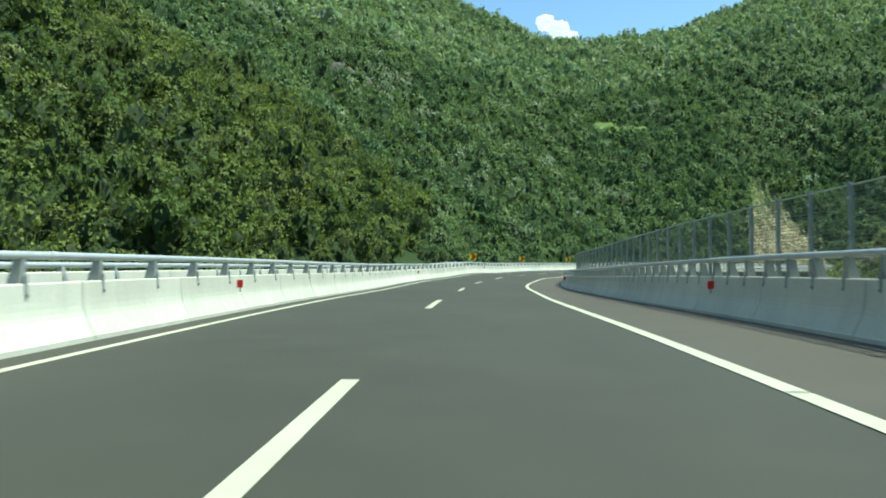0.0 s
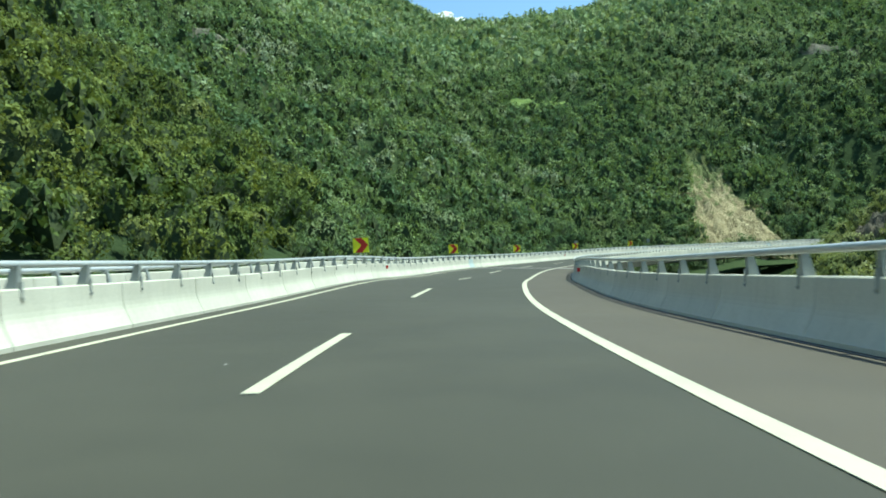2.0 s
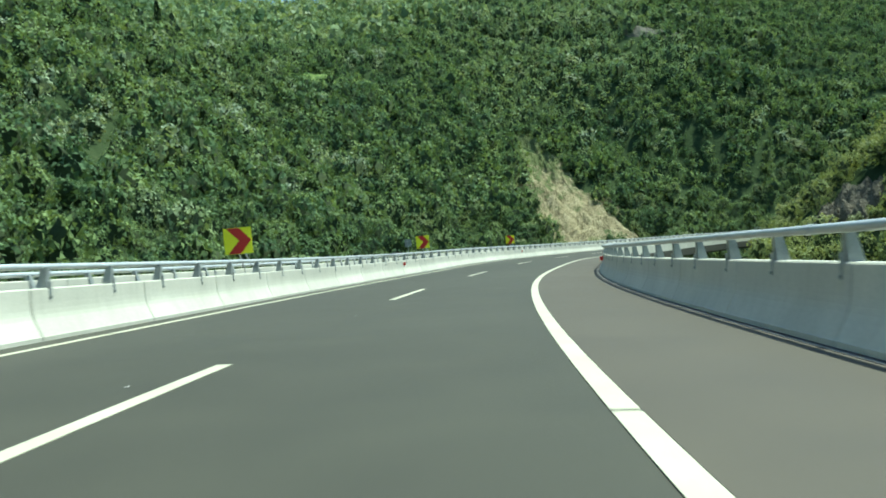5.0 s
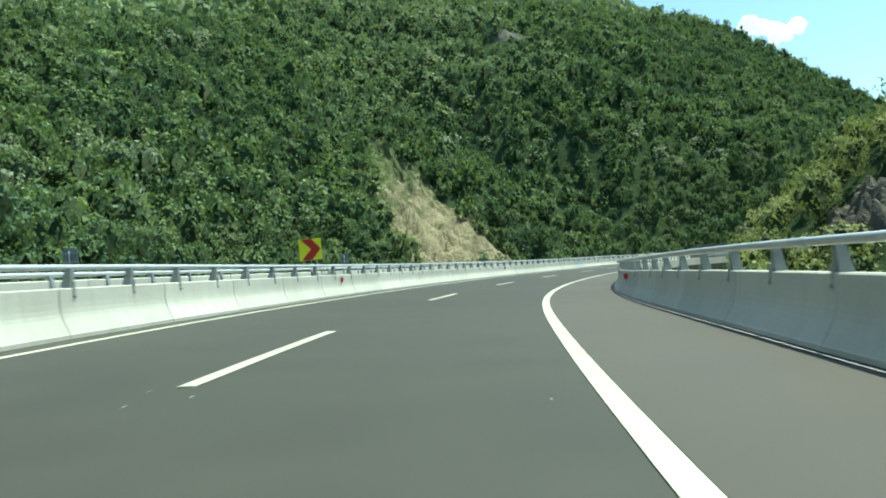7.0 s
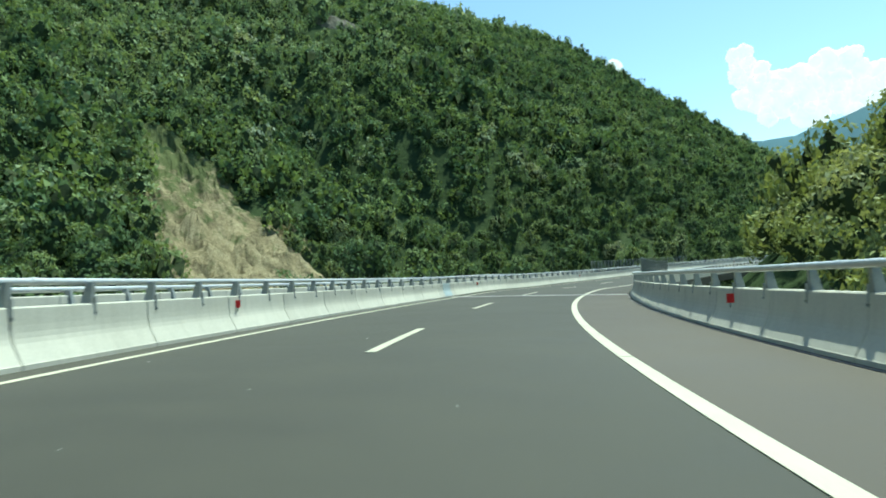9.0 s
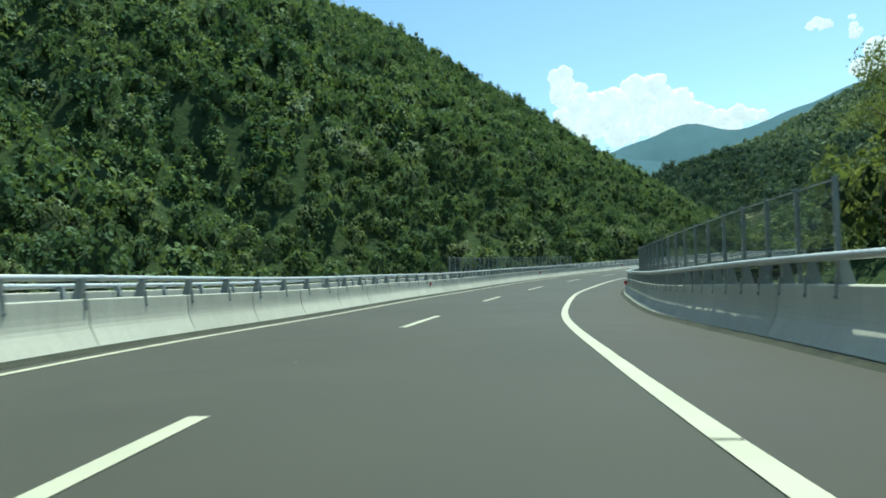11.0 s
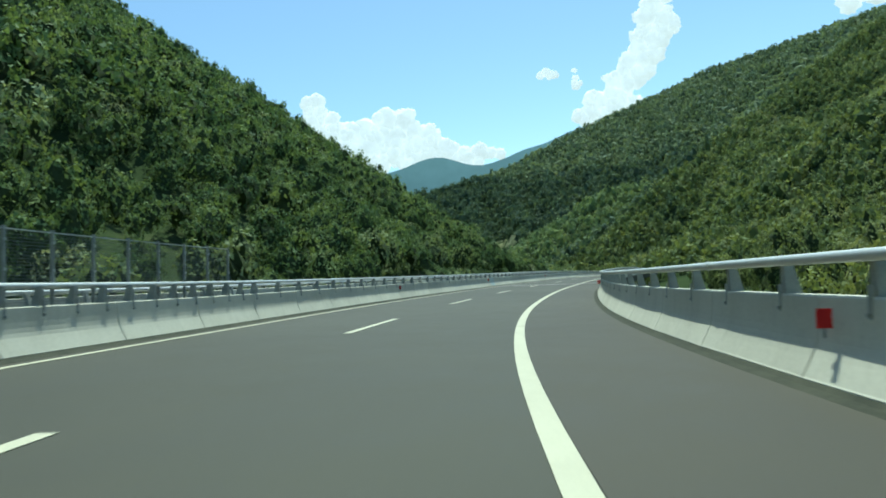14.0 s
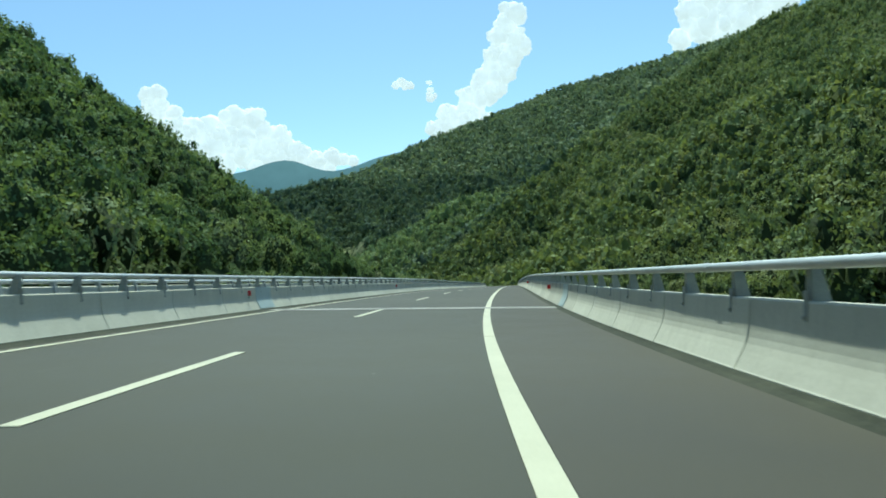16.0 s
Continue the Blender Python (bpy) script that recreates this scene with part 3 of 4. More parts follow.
def facing(x, y):
    """True on slopes that look down on the valley's line, where its road can see the woods."""
    e = 6.0
    gx, gy = land(x + e, y) - land(x - e, y), land(x, y + e) - land(x, y - e)
    d, left, j = valley_at(x, y)
    vx, vy = x - VALLEY[j, 0], y - VALLEY[j, 1]
    return (gx * vx + gy * vy) / np.maximum(d, 1) > -0.12 * 2 * e


def sight_grid():
    """Heights of the land on a coarse grid, to tell which slopes the road looks up to."""
    gx, gy = np.arange(-348, 1440, 12.0), np.arange(-500, 840, 12.0)
    mx, my = np.meshgrid(gx, gy)
    return gx, gy, land(mx, my).reshape(mx.shape)


SIGHT = sight_grid()


def in_sight(x, y):
    """True for trees whose tops show from the road over the ground between."""
    gx, gy, grid = SIGHT
    top, seen = land(x, y) + 7.0, np.zeros(len(x), bool)
    f = np.linspace(0.04, 0.97, 36)[None, :]
    for s in np.arange(0, 361, 30.0):
        e = at_road(s, 2.5, 1.1)
        px, py, pz = e[0] + (x - e[0])[:, None] * f, e[1] + (y - e[1])[:, None] * f, e[2] + (top - e[2])[:, None] * f
        i, j = np.clip(((px - gx[0]) / 12).astype(int), 0, len(gx) - 2), np.clip(((py - gy[0]) / 12).astype(int), 0, len(gy) - 2)
        u, v = (px - gx[0]) / 12 - i, (py - gy[0]) / 12 - j
        h = (grid[j, i] * (1 - u) + grid[j, i + 1] * u) * (1 - v) + (grid[j + 1, i] * (1 - u) + grid[j + 1, i + 1] * u) * v
        seen |= (pz > h - 7.0).all(1)
    return seen


SILVER_GROVES = ((7, 254, 9), (15, 259, 7), (44, 302, 6), (-18, 294, 14), (53, 282, 5), (67, 299, 8), (110, 393, 8), (197, 327, 5), (-75, 304, 12), (240, 303, 4), (28, 345, 6))


def sites_for(rng, x, y, radius, spread, shift=0.0):
    z = land(x, y)
    clump = 0.5 + 0.5 * np.sin(x / 13.0 + 1.7 * np.sin(y / 19.0)) * np.sin(y / 11.0 + 1.3 * np.sin(x / 23.0))
    r = radius * (1 - 0.7 * spread + 1.7 * spread * rng.uniform(0, 1, len(x)) ** 1.6 + 0.35 * (rng.uniform(0, 1, len(x)) < 0.1)) * (0.92 + 0.34 * clump)
    tall = rng.uniform(0.9, 1.5, len(x))
    tint = 1.15 * rng.uniform(0, 1, len(x)) ** 1.4 - 0.1 + shift
    silver = np.zeros(len(x), bool)
    for sx, sy, sr in SILVER_GROVES:
        silver |= np.hypot(x - sx, y - sy) + rng.normal(0, 3, len(x)) < sr
    silver = silver & (rng.uniform(0, 1, len(x)) < 0.6) | (rng.uniform(0, 1, len(x)) < 0.012)
    tint = np.where(silver, 1.35, tint)
    r = r * np.where((x > 300) & (x < 560) & (y > 200), 0.8, 1.0)
    return np.column_stack([x, y, z + r * tall * 0.55, r, tall, tint])


RNG = np.random.default_rng(7)
CLOSE = [crown_template(RNG, 13, 1000, 0.044, 12, 0.8) for _ in range(4)]
KNOLL_BUSH = [crown_template(RNG, 9, 420, 0.072, 3, 0.75) for _ in range(5)]
FINE = [crown_template(RNG, 12, 560, 0.060, 9, 0.7) for _ in range(6)]
NEAR = [crown_template(RNG, 11, 390, 0.072, 7, 0.65) for _ in range(7)]
MID = [crown_template(RNG, 8, 132, 0.118, 3, 0.6) for _ in range(8)]
HIGH = [crown_template(RNG, 5, 36, 0.205, 1, 0.45) for _ in range(7)]
FAR = [crown_template(RNG, 3, 14, 0.29, 1, 0.35) for _ in range(6)]


# open ground below the far meadow
CLEARED = [((872, 304), (826, 276), (868, 282), (912, 312))]


def bare(x, y):
    b = np.zeros(len(x), bool)
    for quad in SCARS + LEDGES + MEADOWS + CLEARED:
        mx, my = sum(c[0] for c in quad) / 4, sum(c[1] for c in quad) / 4
        b |= in_quad(x, y, tuple((mx + 0.84 * (cx - mx), my + 0.88 * (cy - my)) for cx, cy in quad))
    return b


def plant():
    rng = np.random.default_rng(11)
    # the slope across the curve's outside, close above the road
    x, y = scatter(rng, -130, 600, -40, 480, 4.4)
    d, left, j = valley_at(x, y)
    open_slope = left & (j > 16) & ~bare(x, y)
    spur = (x < -5) & (y < 215)
    open_slope &= x > -0.66 * y - 25
    k = open_slope & (d > np.where(j > 95, 21, 27)) & (d < 42) & ~spur
    forest("hillside_forest", sites_for(rng, x[k], y[k], 2.35, 0.45), FINE, LEAF_FOOT, "leafy olive-green broadleaf trees along the slope's foot", rng)
    k = open_slope & (d >= 42) & (d < 70) & ~spur
    late = x + rng.normal(0, 12, len(x)) > 60
    forest("hillside_forest", sites_for(rng, x[k & ~late], y[k & ~late], 2.55, 0.45), NEAR, LEAF, "dense green broadleaf trees at the slope's foot", rng)
    forest("hillside_forest", sites_for(rng, x[k & late], y[k & late], 2.55, 0.45), NEAR, LEAF_FOOT, "olive broadleaf trees at the slope's foot, darkened for shade", rng)
    k = open_slope & (d > 27) & (d < 110) & spur
    forest("hillside_forest", sites_for(rng, x[k], y[k], 2.6, 0.45), NEAR, LEAF_SPUR, "yellow-green broadleaf trees on the near spur", rng)
    k = open_slope & ((d >= 70) & ~spur | (d >= 110)) & (d < 205)
    k &= facing(x, y)
    edge = 8 * np.sin(y / 23) + rng.normal(0, 9, len(x))
    pale = (x + edge > 150) & (x + edge < 245) & (d > 110)
    forest("hillside_forest", sites_for(rng, x[k & ~pale], y[k & ~pale], 2.8, 0.45), MID, LEAF, "dense sunlit broadleaf woods on the steep slope", rng)
    forest("hillside_forest", sites_for(rng, x[k & pale], y[k & pale], 2.8, 0.45), MID, LEAF_HIGH, "green broadleaf woods behind the landslide, paled in colour for haze", rng)
    x, y = scatter(rng, -330, 640, 120, 800, 6.0)
    d, left, j = valley_at(x, y)
    k = left & (d >= 205) & ~bare(x, y) & (x < 600) & (x > -0.66 * y - 25)
    k &= facing(x, y)
    forest("hillside_forest", sites_for(rng, x[k], y[k], 3.6, 0.4, 0.1), HIGH, LEAF_HIGH, "high broadleaf woods up to the skyline", rng)
    # scrub and trees inside the curve
    x, y = scatter(rng, -20, 420, -40, 240, 5.0)
    d, left, j = valley_at(x, y)
    knoll = ~left & (x > 92) & (x < 150) & (y > 148) & (d > 10)
    kx, ky = scatter(rng, 90, 152, 146, 218, 3.1)
    kd, kl, kj = valley_at(kx, ky)
    k = ~kl & (kd > 14.5) & (kx < 142) & ~in_quad(kx, ky, CUT)
    forest("valley_forest", sites_for(rng, kx[k], ky[k], 1.8, 0.45, 0.3), KNOLL_BUSH, LEAF_KNOLL, "yellow-green bushes on the knoll beside the road", rng)
    kx, ky = scatter(rng, 150, 222, 178, 216, 4.3)
    kd, kl, kj = valley_at(kx, ky)
    k = ~kl & (kd > 15)
    forest("valley_forest", sites_for(rng, kx[k], ky[k], 1.5, 0.4, 0.3), KNOLL_BUSH, LEAF_KNOLL, "low yellow-green bushes beside the road", rng)
    k = ~left & (j > 92) & (j < 150) & (d >= 21) & (d < 33)
    forest("valley_forest", sites_for(rng, x[k], y[k], 1.9, 0.45, 0.2), CLOSE, LEAF_OLIVE, "yellow-green bushes close below the road", rng)
    k = ~left & (j > 86) & (j < 150) & (d >= 33) & (d < 46)
    forest("valley_forest", sites_for(rng, x[k], y[k], 2.3, 0.45, 0.2), NEAR, LEAF_OLIVE, "yellow-green bushes and trees below the road", rng)
    k = ~left & ~knoll & (j > 10) & (j <= 100) & (d > 30) & (d < 150) & (rng.uniform(0, 1, len(x)) < 0.6)
    forest("valley_forest", sites_for(rng, x[k], y[k], 3.0, 0.4), HIGH, LEAF, "green scrub on the valley floor", rng)
    # the near spur across the valley, then the low spur and the long ridge behind it
    x, y = scatter(rng, 230, 960, -330, 330, 4.7)
    d, left, j = valley_at(x, y)
    az, r = np.degrees(np.arctan2(x - BEND[0], y - BEND[1])), np.hypot(x - BEND[0], y - BEND[1])
    rim = np.interp(az, [p[0] for p in NEAR_SPUR], [p[2] for p in NEAR_SPUR])
    k = (~left | (j >= 165)) & ((d >= 42) | (j >= 150) & (d > 20) | (j >= 165)) & (j > 100) & (r < rim + 22) & (az < 124) & ~bare(x, y)
    k &= facing(x, y) | (r > rim - 70)
    for near, shapes in ((x < 420, MID), (x >= 420, HIGH)):
        q = k & near
        forest("valley_forest", sites_for(rng, x[q], y[q], 2.85, 0.45), shapes, LEAF_OLIVE, "olive green woods on the opposite valley slope", rng)
    x, y = scatter(rng, 490, 1400, -480, 520, 5.5)
    d, left, j = valley_at(x, y)
    az, r = np.degrees(np.arctan2(x - BEND[0], y - BEND[1])), np.hypot(x - BEND[0], y - BEND[1])
    rim = np.interp(az, [p[0] for p in NEAR_SPUR], [p[2] for p in NEAR_SPUR])
    ridge = np.interp(az, [p[0] for p in HIGH_RIDGE], [p[2] for p in HIGH_RIDGE])
    k = (r > rim + 22) & (r < ridge + 20) & (x > 500) & (az > 74) & (az < 124) & ~bare(x, y)
    low = below_crest(x, y, CRESTS[1], 0.5)[0] > land(x, y) - 12
    belt = ~low & (land(x, y) + rng.normal(0, 5, len(x)) < np.interp(az, [78, 84, 90, 96, 104], [140, 118, 96, 92, 92])) & (az < 103)
    q = k & low
    forest("valley_forest", sites_for(rng, x[q], y[q], 3.2, 0.45), HIGH, LEAF_LOW, "green woods on the low spur below the ridge", rng)
    # Darker species, with the gully's shade put into the colour too.
    q = k & belt
    forest("valley_forest", sites_for(rng, x[q], y[q], 3.7, 0.55), HIGH, LEAF_FAR, "belt of dark green woods along the gully, its shade in their colour", rng)
    q = k & ~low & ~belt
    forest("valley_forest", sites_for(rng, x[q], y[q], 3.5, 0.3), FAR, LEAF_RIDGE, "even green woods over the long ridge", rng)


plant()


# ---- single trees inside the curve ----
def tree_meshes(rng, height, reach):
    """Trunk with limbs, and a loose leafy crown over them; the foot is at the origin."""
    bm = bmesh.new()

    def limb(p, q, r0, r1):
        d = q - p
        m = Matrix.Translation((p + q) / 2) @ d.to_track_quat("Z", "Y").to_matrix().to_4x4()
        bmesh.ops.create_cone(bm, cap_ends=True, segments=8, radius1=r0, radius2=r1, depth=d.length, matrix=m)

    knee = Vector((rng.normal() * 0.25, rng.normal() * 0.25, height * 0.45))
    top = knee + Vector((rng.normal() * 0.4, rng.normal() * 0.4, height * 0.42))
    limb(Vector((0, 0, -0.6)), knee, 0.24, 0.16)
    limb(knee, top, 0.16, 0.05)
    lumps = [(top, reach * 0.5)]
    for k in range(9):
        f = 0.35 + 0.07 * k
        p = knee * min(1, f / 0.5) if f < 0.5 else knee + (top - knee) * ((f - 0.5) / 0.5)
        a = k * 2.4 + rng.uniform(-0.4, 0.4)
        run = reach * rng.uniform(0.5, 0.9) * (1.1 - 0.5 * f)
        q = p + Vector((run * math.cos(a), run * math.sin(a), run * rng.uniform(0.3, 0.9)))
        limb(p, q, 0.08, 0.03)
        lumps.append((q, reach * rng.uniform(0.28, 0.46)))
    wood = mesh_bm("trunk", bm, BARK, True)
    verts, tris = [], []
    for c, r in lumps:
        for _ in range(int(430 * (r / reach) * 2)):
            d = rng.normal(size=3)
            d *= rng.uniform(0.35, 1.05) / np.linalg.norm(d)
            o = np.array(c) + d * r * np.array([1, 1, 0.8])
            t, b = rng.normal(size=3), rng.normal(size=3)
            t, b = t / np.linalg.norm(t) * 0.15 * rng.uniform(0.6, 1.4), b / np.linalg.norm(b) * 0.17 * rng.uniform(0.6, 1.5)
            k = len(verts)
            verts += [o - t, o + t, o + b]
            tris.append((k, k + 1, k + 2))
    crown = tri_mesh("crown", np.array(verts), np.array(tris), np.full(len(verts), rng.uniform(0.2, 0.9)), LEAF_OLIVE)
    return wood, crown


def single_trees():
    rng = np.random.default_rng(5)
    kinds = [tree_meshes(rng, h, r) for h, r in ((15.0, 4.4), (11.5, 3.8), (9.0, 3.2))]
    for k, (x, y, kind, size) in enumerate(((182, 205.5, 0, 1.1), (188, 204, 0, 1.0), (193, 203, 1, 1.2), (186, 199, 0, 0.95), (199, 201, 1, 1.0), (206, 199.5, 2, 1.1))):
        z = float(land([x], [y])[0])
        ob = empty("tree", "tall loose-crowned broadleaf tree inside the curve" if kind == 0 else "small broadleaf tree on the knoll", "tree", pose(x, y, z, 0, 0, 67 * k), "trees inside the curve")
        ob.scale = (size, size, size)
        part("trunk", kinds[kind][0], ob)
        part("crown", kinds[kind][1], ob)


single_trees()


def conifer(x, y, height):
    """A narrow spruce: a straight trunk and drooping tiers of needle sprays."""
    rng = np.random.default_rng(8)
    ob = empty("conifer", "tall dark green spruce above the grassy terrace", "tree", pose(x, y, float(land([x], [y])[0])))
    bm = bmesh.new()
    bmesh.ops.create_cone(bm, cap_ends=True, segments=8, radius1=0.25, radius2=0.03, depth=height + 0.6, matrix=Matrix.Translation((0, 0, height / 2 - 0.3)))
    part("trunk", mesh_bm("trunk", bm, BARK, True), ob)
    verts, tris = [], []
    for _ in range(900):
        h = rng.uniform(0.1, 1.0)
        a, r = rng.uniform(0, 2 * math.pi), (1.02 - h) * height * 0.24 * rng.uniform(0.45, 1.0)
        tip, side = np.array([math.cos(a), math.sin(a), -0.35]), np.array([-math.sin(a), math.cos(a), 0.0])
        o = np.array([r * math.cos(a), r * math.sin(a), h * height - 0.25 * r])
        k = len(verts)
        verts += [o + tip * 0.65, o - side * 0.28 + rng.normal(0, 0.06, 3), o + side * 0.28 + rng.normal(0, 0.06, 3)]
        tris.append((k, k + 1, k + 2))
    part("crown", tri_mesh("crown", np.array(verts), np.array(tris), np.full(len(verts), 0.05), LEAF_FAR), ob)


conifer(31, 375, 13.0)
bare_patch("rock_cut", CUT, ROCK_CUT, "grey-brown cut rock face below bushes", "rock", 1.1, 22, 26)
# ---- far mountain and clouds ----
def far_mountain(name, az0, az1, dist, crest, label):
    pts, faces, n = [], [], 60
    for i in range(n + 1):
        f = i / n
        az = math.radians(az0 + (az1 - az0) * f)
        h = dist * math.tan(math.radians(crest(f))) + 18 * noise.noise(Vector((f * 14, az0, 0)))
        for r, k in ((-300, -0.6), (-150, 0.2), (0, 1.0), (300, 0.7)):
            q = dist + r
            pts.append((200 + q * math.sin(az), 230 + q * math.cos(az), h * k - 10 + (9 * noise.noise(Vector((f * 30, r, 1))) if 0 < k < 1 else 0)))
    for i in range(n):
        for k in range(3):
            a = i * 4 + k
            faces.append((a, a + 4, a + 5, a + 1))
    tagged(new(name, mesh_of(name, pts, faces, FAR_RIDGE, True)), label, "mountain", kind="structure")


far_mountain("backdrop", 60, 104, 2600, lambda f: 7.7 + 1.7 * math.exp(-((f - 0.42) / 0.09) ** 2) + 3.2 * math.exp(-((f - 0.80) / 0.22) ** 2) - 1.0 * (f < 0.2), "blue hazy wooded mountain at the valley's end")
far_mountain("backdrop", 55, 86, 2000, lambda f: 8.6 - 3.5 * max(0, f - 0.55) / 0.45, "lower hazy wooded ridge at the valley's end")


def cloud(blobs, dist, label):
    """A heap of billows. Blobs: azimuth, elevation and half width in degrees."""
    rng = np.random.default_rng(int(blobs[0][0] * 10))
    bm = bmesh.new()
    between = [tuple((p + q) / 2 for p, q in zip(a, b)) for a, b in zip(blobs, blobs[1:])]
    for az, el, w in blobs + between:
        heaps = []
        for k in range(36):
            if k < 6:
                a, e = radians(az + rng.normal() * w * 0.42), radians(el + rng.normal() * w * 0.26)
                r = dist * radians(w) * rng.uniform(0.36, 0.54)
                c = Vector((200 + dist * math.sin(a) * math.cos(e), 230 + dist * math.cos(a) * math.cos(e), dist * math.sin(e)))
            else:
                c0, r0 = heaps[rng.integers(6) if k < 18 else rng.integers(6, 18)]
                d = Vector(rng.normal(size=3))
                d.z = abs(d.z) * 0.8 if rng.uniform() < 0.8 else d.z
                r = r0 * rng.uniform(0.25, 0.55)
                c = c0 + d.normalized() * r0 * 0.88
            heaps.append((c, r))
            made = bmesh.ops.create_icosphere(bm, subdivisions=3 if k < 6 else 2 if k < 18 else 1, radius=r, matrix=Matrix.Translation(c))["verts"]
            for v in made:
                v.co += (v.co - c) * (0.30 * noise.fractal(v.co * (1.9 / r), 0.8, 2.2, 4))
    tagged(new("cloud", mesh_bm("cloud", bm, CLOUD, True)), label, "cloud", kind="structure")


cloud([(70.6, 14.2, 1.2), (71.2, 12.3, 1.5), (72.6, 10.8, 1.8), (74.2, 11.4, 2.0), (75.4, 9.8, 2.0), (76.8, 12.2, 1.8), (77.6, 10.0, 1.9), (79.0, 10.4, 1.8), (81.5, 9.4, 1.3), (84, 9.0, 1.2)], 3400, "white cumulus bank over the far mountain")
cloud([(98.4, 18.0, 1.7), (98.0, 15.8, 1.7), (96.8, 13.8, 1.6), (94.6, 12.2, 1.6), (92.4, 11.3, 1.3)], 3400, "tall white cumulus tower above the ridge")
cloud([(89.5, 14.7, 0.6), (90.2, 14.5, 0.4)], 3300, "small white cloud puff")
cloud([(91.6, 13.5, 0.45), (91.7, 14.6, 0.25)], 3300, "small white cloud puff")
cloud([(111.8, 16.2, 1.9), (115.0, 16.8, 2.4), (119.0, 18.0, 2.6)], 3400, "broad white cumulus above the ridge")
cloud([(5.2, 19.4, 1.0), (7.2, 18.2, 0.8)], 3400, "white cloud peeping over the skyline")
cloud([(57.9, 16.0, 1.2), (60.0, 14.8, 1.2)], 3400, "white cumulus behind the wooded crest")


# ---- road ----
LEFT_TOE, RIGHT_TOE = -4.28, 6.30
road = tagged(new("road", sweep("road", [(-4.9, 0.0), (3.9, 0.0), (6.95, 0.0), (6.95, -0.9), (3.0, -1.6), (-2.0, -1.6), (-4.9, -0.9)], S_MIN, S_MAX, ASPHALT)), "dark grey asphalt carriageway on a banked curve", "road", kind="structure")
part("shoulder", sweep("shoulder", [(3.86, 0.004), (6.28, 0.004), (6.28, 0.001), (3.86, 0.001)], S_MIN, 247.0, SHOULDER), road, label="paler brownish asphalt hard shoulder")
part("shoulder", sweep("shoulder", [(3.86, 0.004), (6.28, 0.004), (6.28, 0.001), (3.86, 0.001)], 247.0, S_MAX, SHOULDER_DARK), road, label="dark brownish asphalt hard shoulder")
tagged(new("road", sweep("road", [(-17.6, -1.35), (-6.05, 0.0), (-6.05, -0.9), (-17.6, -2.4)], S_MIN, S_MAX, ASPHALT)), "asphalt of the opposite carriageway", "road", kind="structure")
part("grit_edge", sweep("grit_edge", [(-4.277, 0.062), (-4.20, 0.03), (-4.04, 0.004), (-4.04, 0.001), (-4.277, 0.001)], 248.0, S_MAX, DIRT), road, label="dark grit along the barrier's foot")
part("grit_edge", sweep("grit_edge", [(6.12, 0.005), (6.23, 0.03), (6.297, 0.062), (6.297, 0.002), (6.12, 0.002)], 248.0, S_MAX, DIRT), road, label="dark grit along the barrier's foot")
for u0, u1, mat, label in ((6.165, 6.19, DARK, "dark drain slot"), (6.192, 6.228, DRAIN, "grey drain edging"), (6.230, 6.30, DARK, "dark drain slot")):
    part("drain_slot", sweep("drain_slot", [(u0, 0.008), (u1, 0.008), (u1, 0.001), (u0, 0.001)], S_MIN, 246.5, mat), road, label=label)


def marking(name, u, width, s0, s1, label):
    return part(name, sweep(name, [(u - width / 2, 0.004), (u - width / 2, 0.010), (u + width / 2, 0.010), (u + width / 2, 0.004)], s0, s1, PAINT, 1.5), road, label=label)


breaks = np.arange(S_MIN, S_MAX, 19.0)
for a in breaks:
    b = min(a + 18.95, S_MAX)
    marking("edge_line", -3.67, 0.15, a + 7, b + 7 if b + 7 < S_MAX else S_MAX, "white painted edge line")
    marking("edge_line", 3.75, 0.20, a, b, "white painted edge line")
ends = np.interp(np.arange(-5, 37), [-5, -3, 0, 2, 3, 4, 7, 8, 12, 16, 18, 20, 36], [-27.5, 6.6, 57.75, 91.6, 107.4, 122.8, 172.2, 188.9, 253.9, 317.6, 348.8, 379.6, 631.0])
for e in ends:
    marking("lane_dash", 0.0, 0.17, e - 5.4, e, "white painted lane dash")


JOINTS = (115.2, 247.4, 379.6)
for sj in JOINTS:
    for k in (-0.55, 0.17):
        part("joint_strip", sweep("joint_strip", [(-4.2, 0.011), (-4.2, 0.016), (6.2, 0.016), (6.2, 0.011)], sj + k, sj + k + 0.38, JOINT_PALE, 0.38), road, label="pale concrete expansion joint strip")
    part("joint_gap", sweep("joint_gap", [(-4.2, 0.011), (-4.2, 0.014), (6.2, 0.014), (6.2, 0.011)], sj - 0.165, sj + 0.165, JOINT_RUBBER, 0.33), road, label="grey rubber expansion joint")

# loose grit and paint chips lying on the lanes
def road_chips():
    rng = np.random.default_rng(3)
    verts, faces = [], []
    for _ in range(70):
        s, u, r = rng.uniform(0, 400), rng.choice([rng.normal(-0.4, 0.4), rng.uniform(-3.4, 3.5)]), rng.uniform(0.010, 0.028)
        turn = rng.uniform(0, 6.28)
        k = len(verts)
        for i in range(5):
            a = turn + i * 1.2566
            verts.append(at_road(s + r * 1.8 * math.sin(a) * rng.uniform(0.6, 1), u + r * math.cos(a), 0.006))
        verts.append(at_road(s, u, 0.006 + r * 0.35))
        faces += [(k + i, k + (i + 1) % 5, k + 5) for i in range(5)]
    tagged(new("road_chips", mesh_of("road_chips", verts, faces, JOINT_PALE)), "pale grit and paint chips lying on the asphalt", "debris", kind="stuff")


road_chips()

# ---- concrete barriers ----
SEG = 3.515
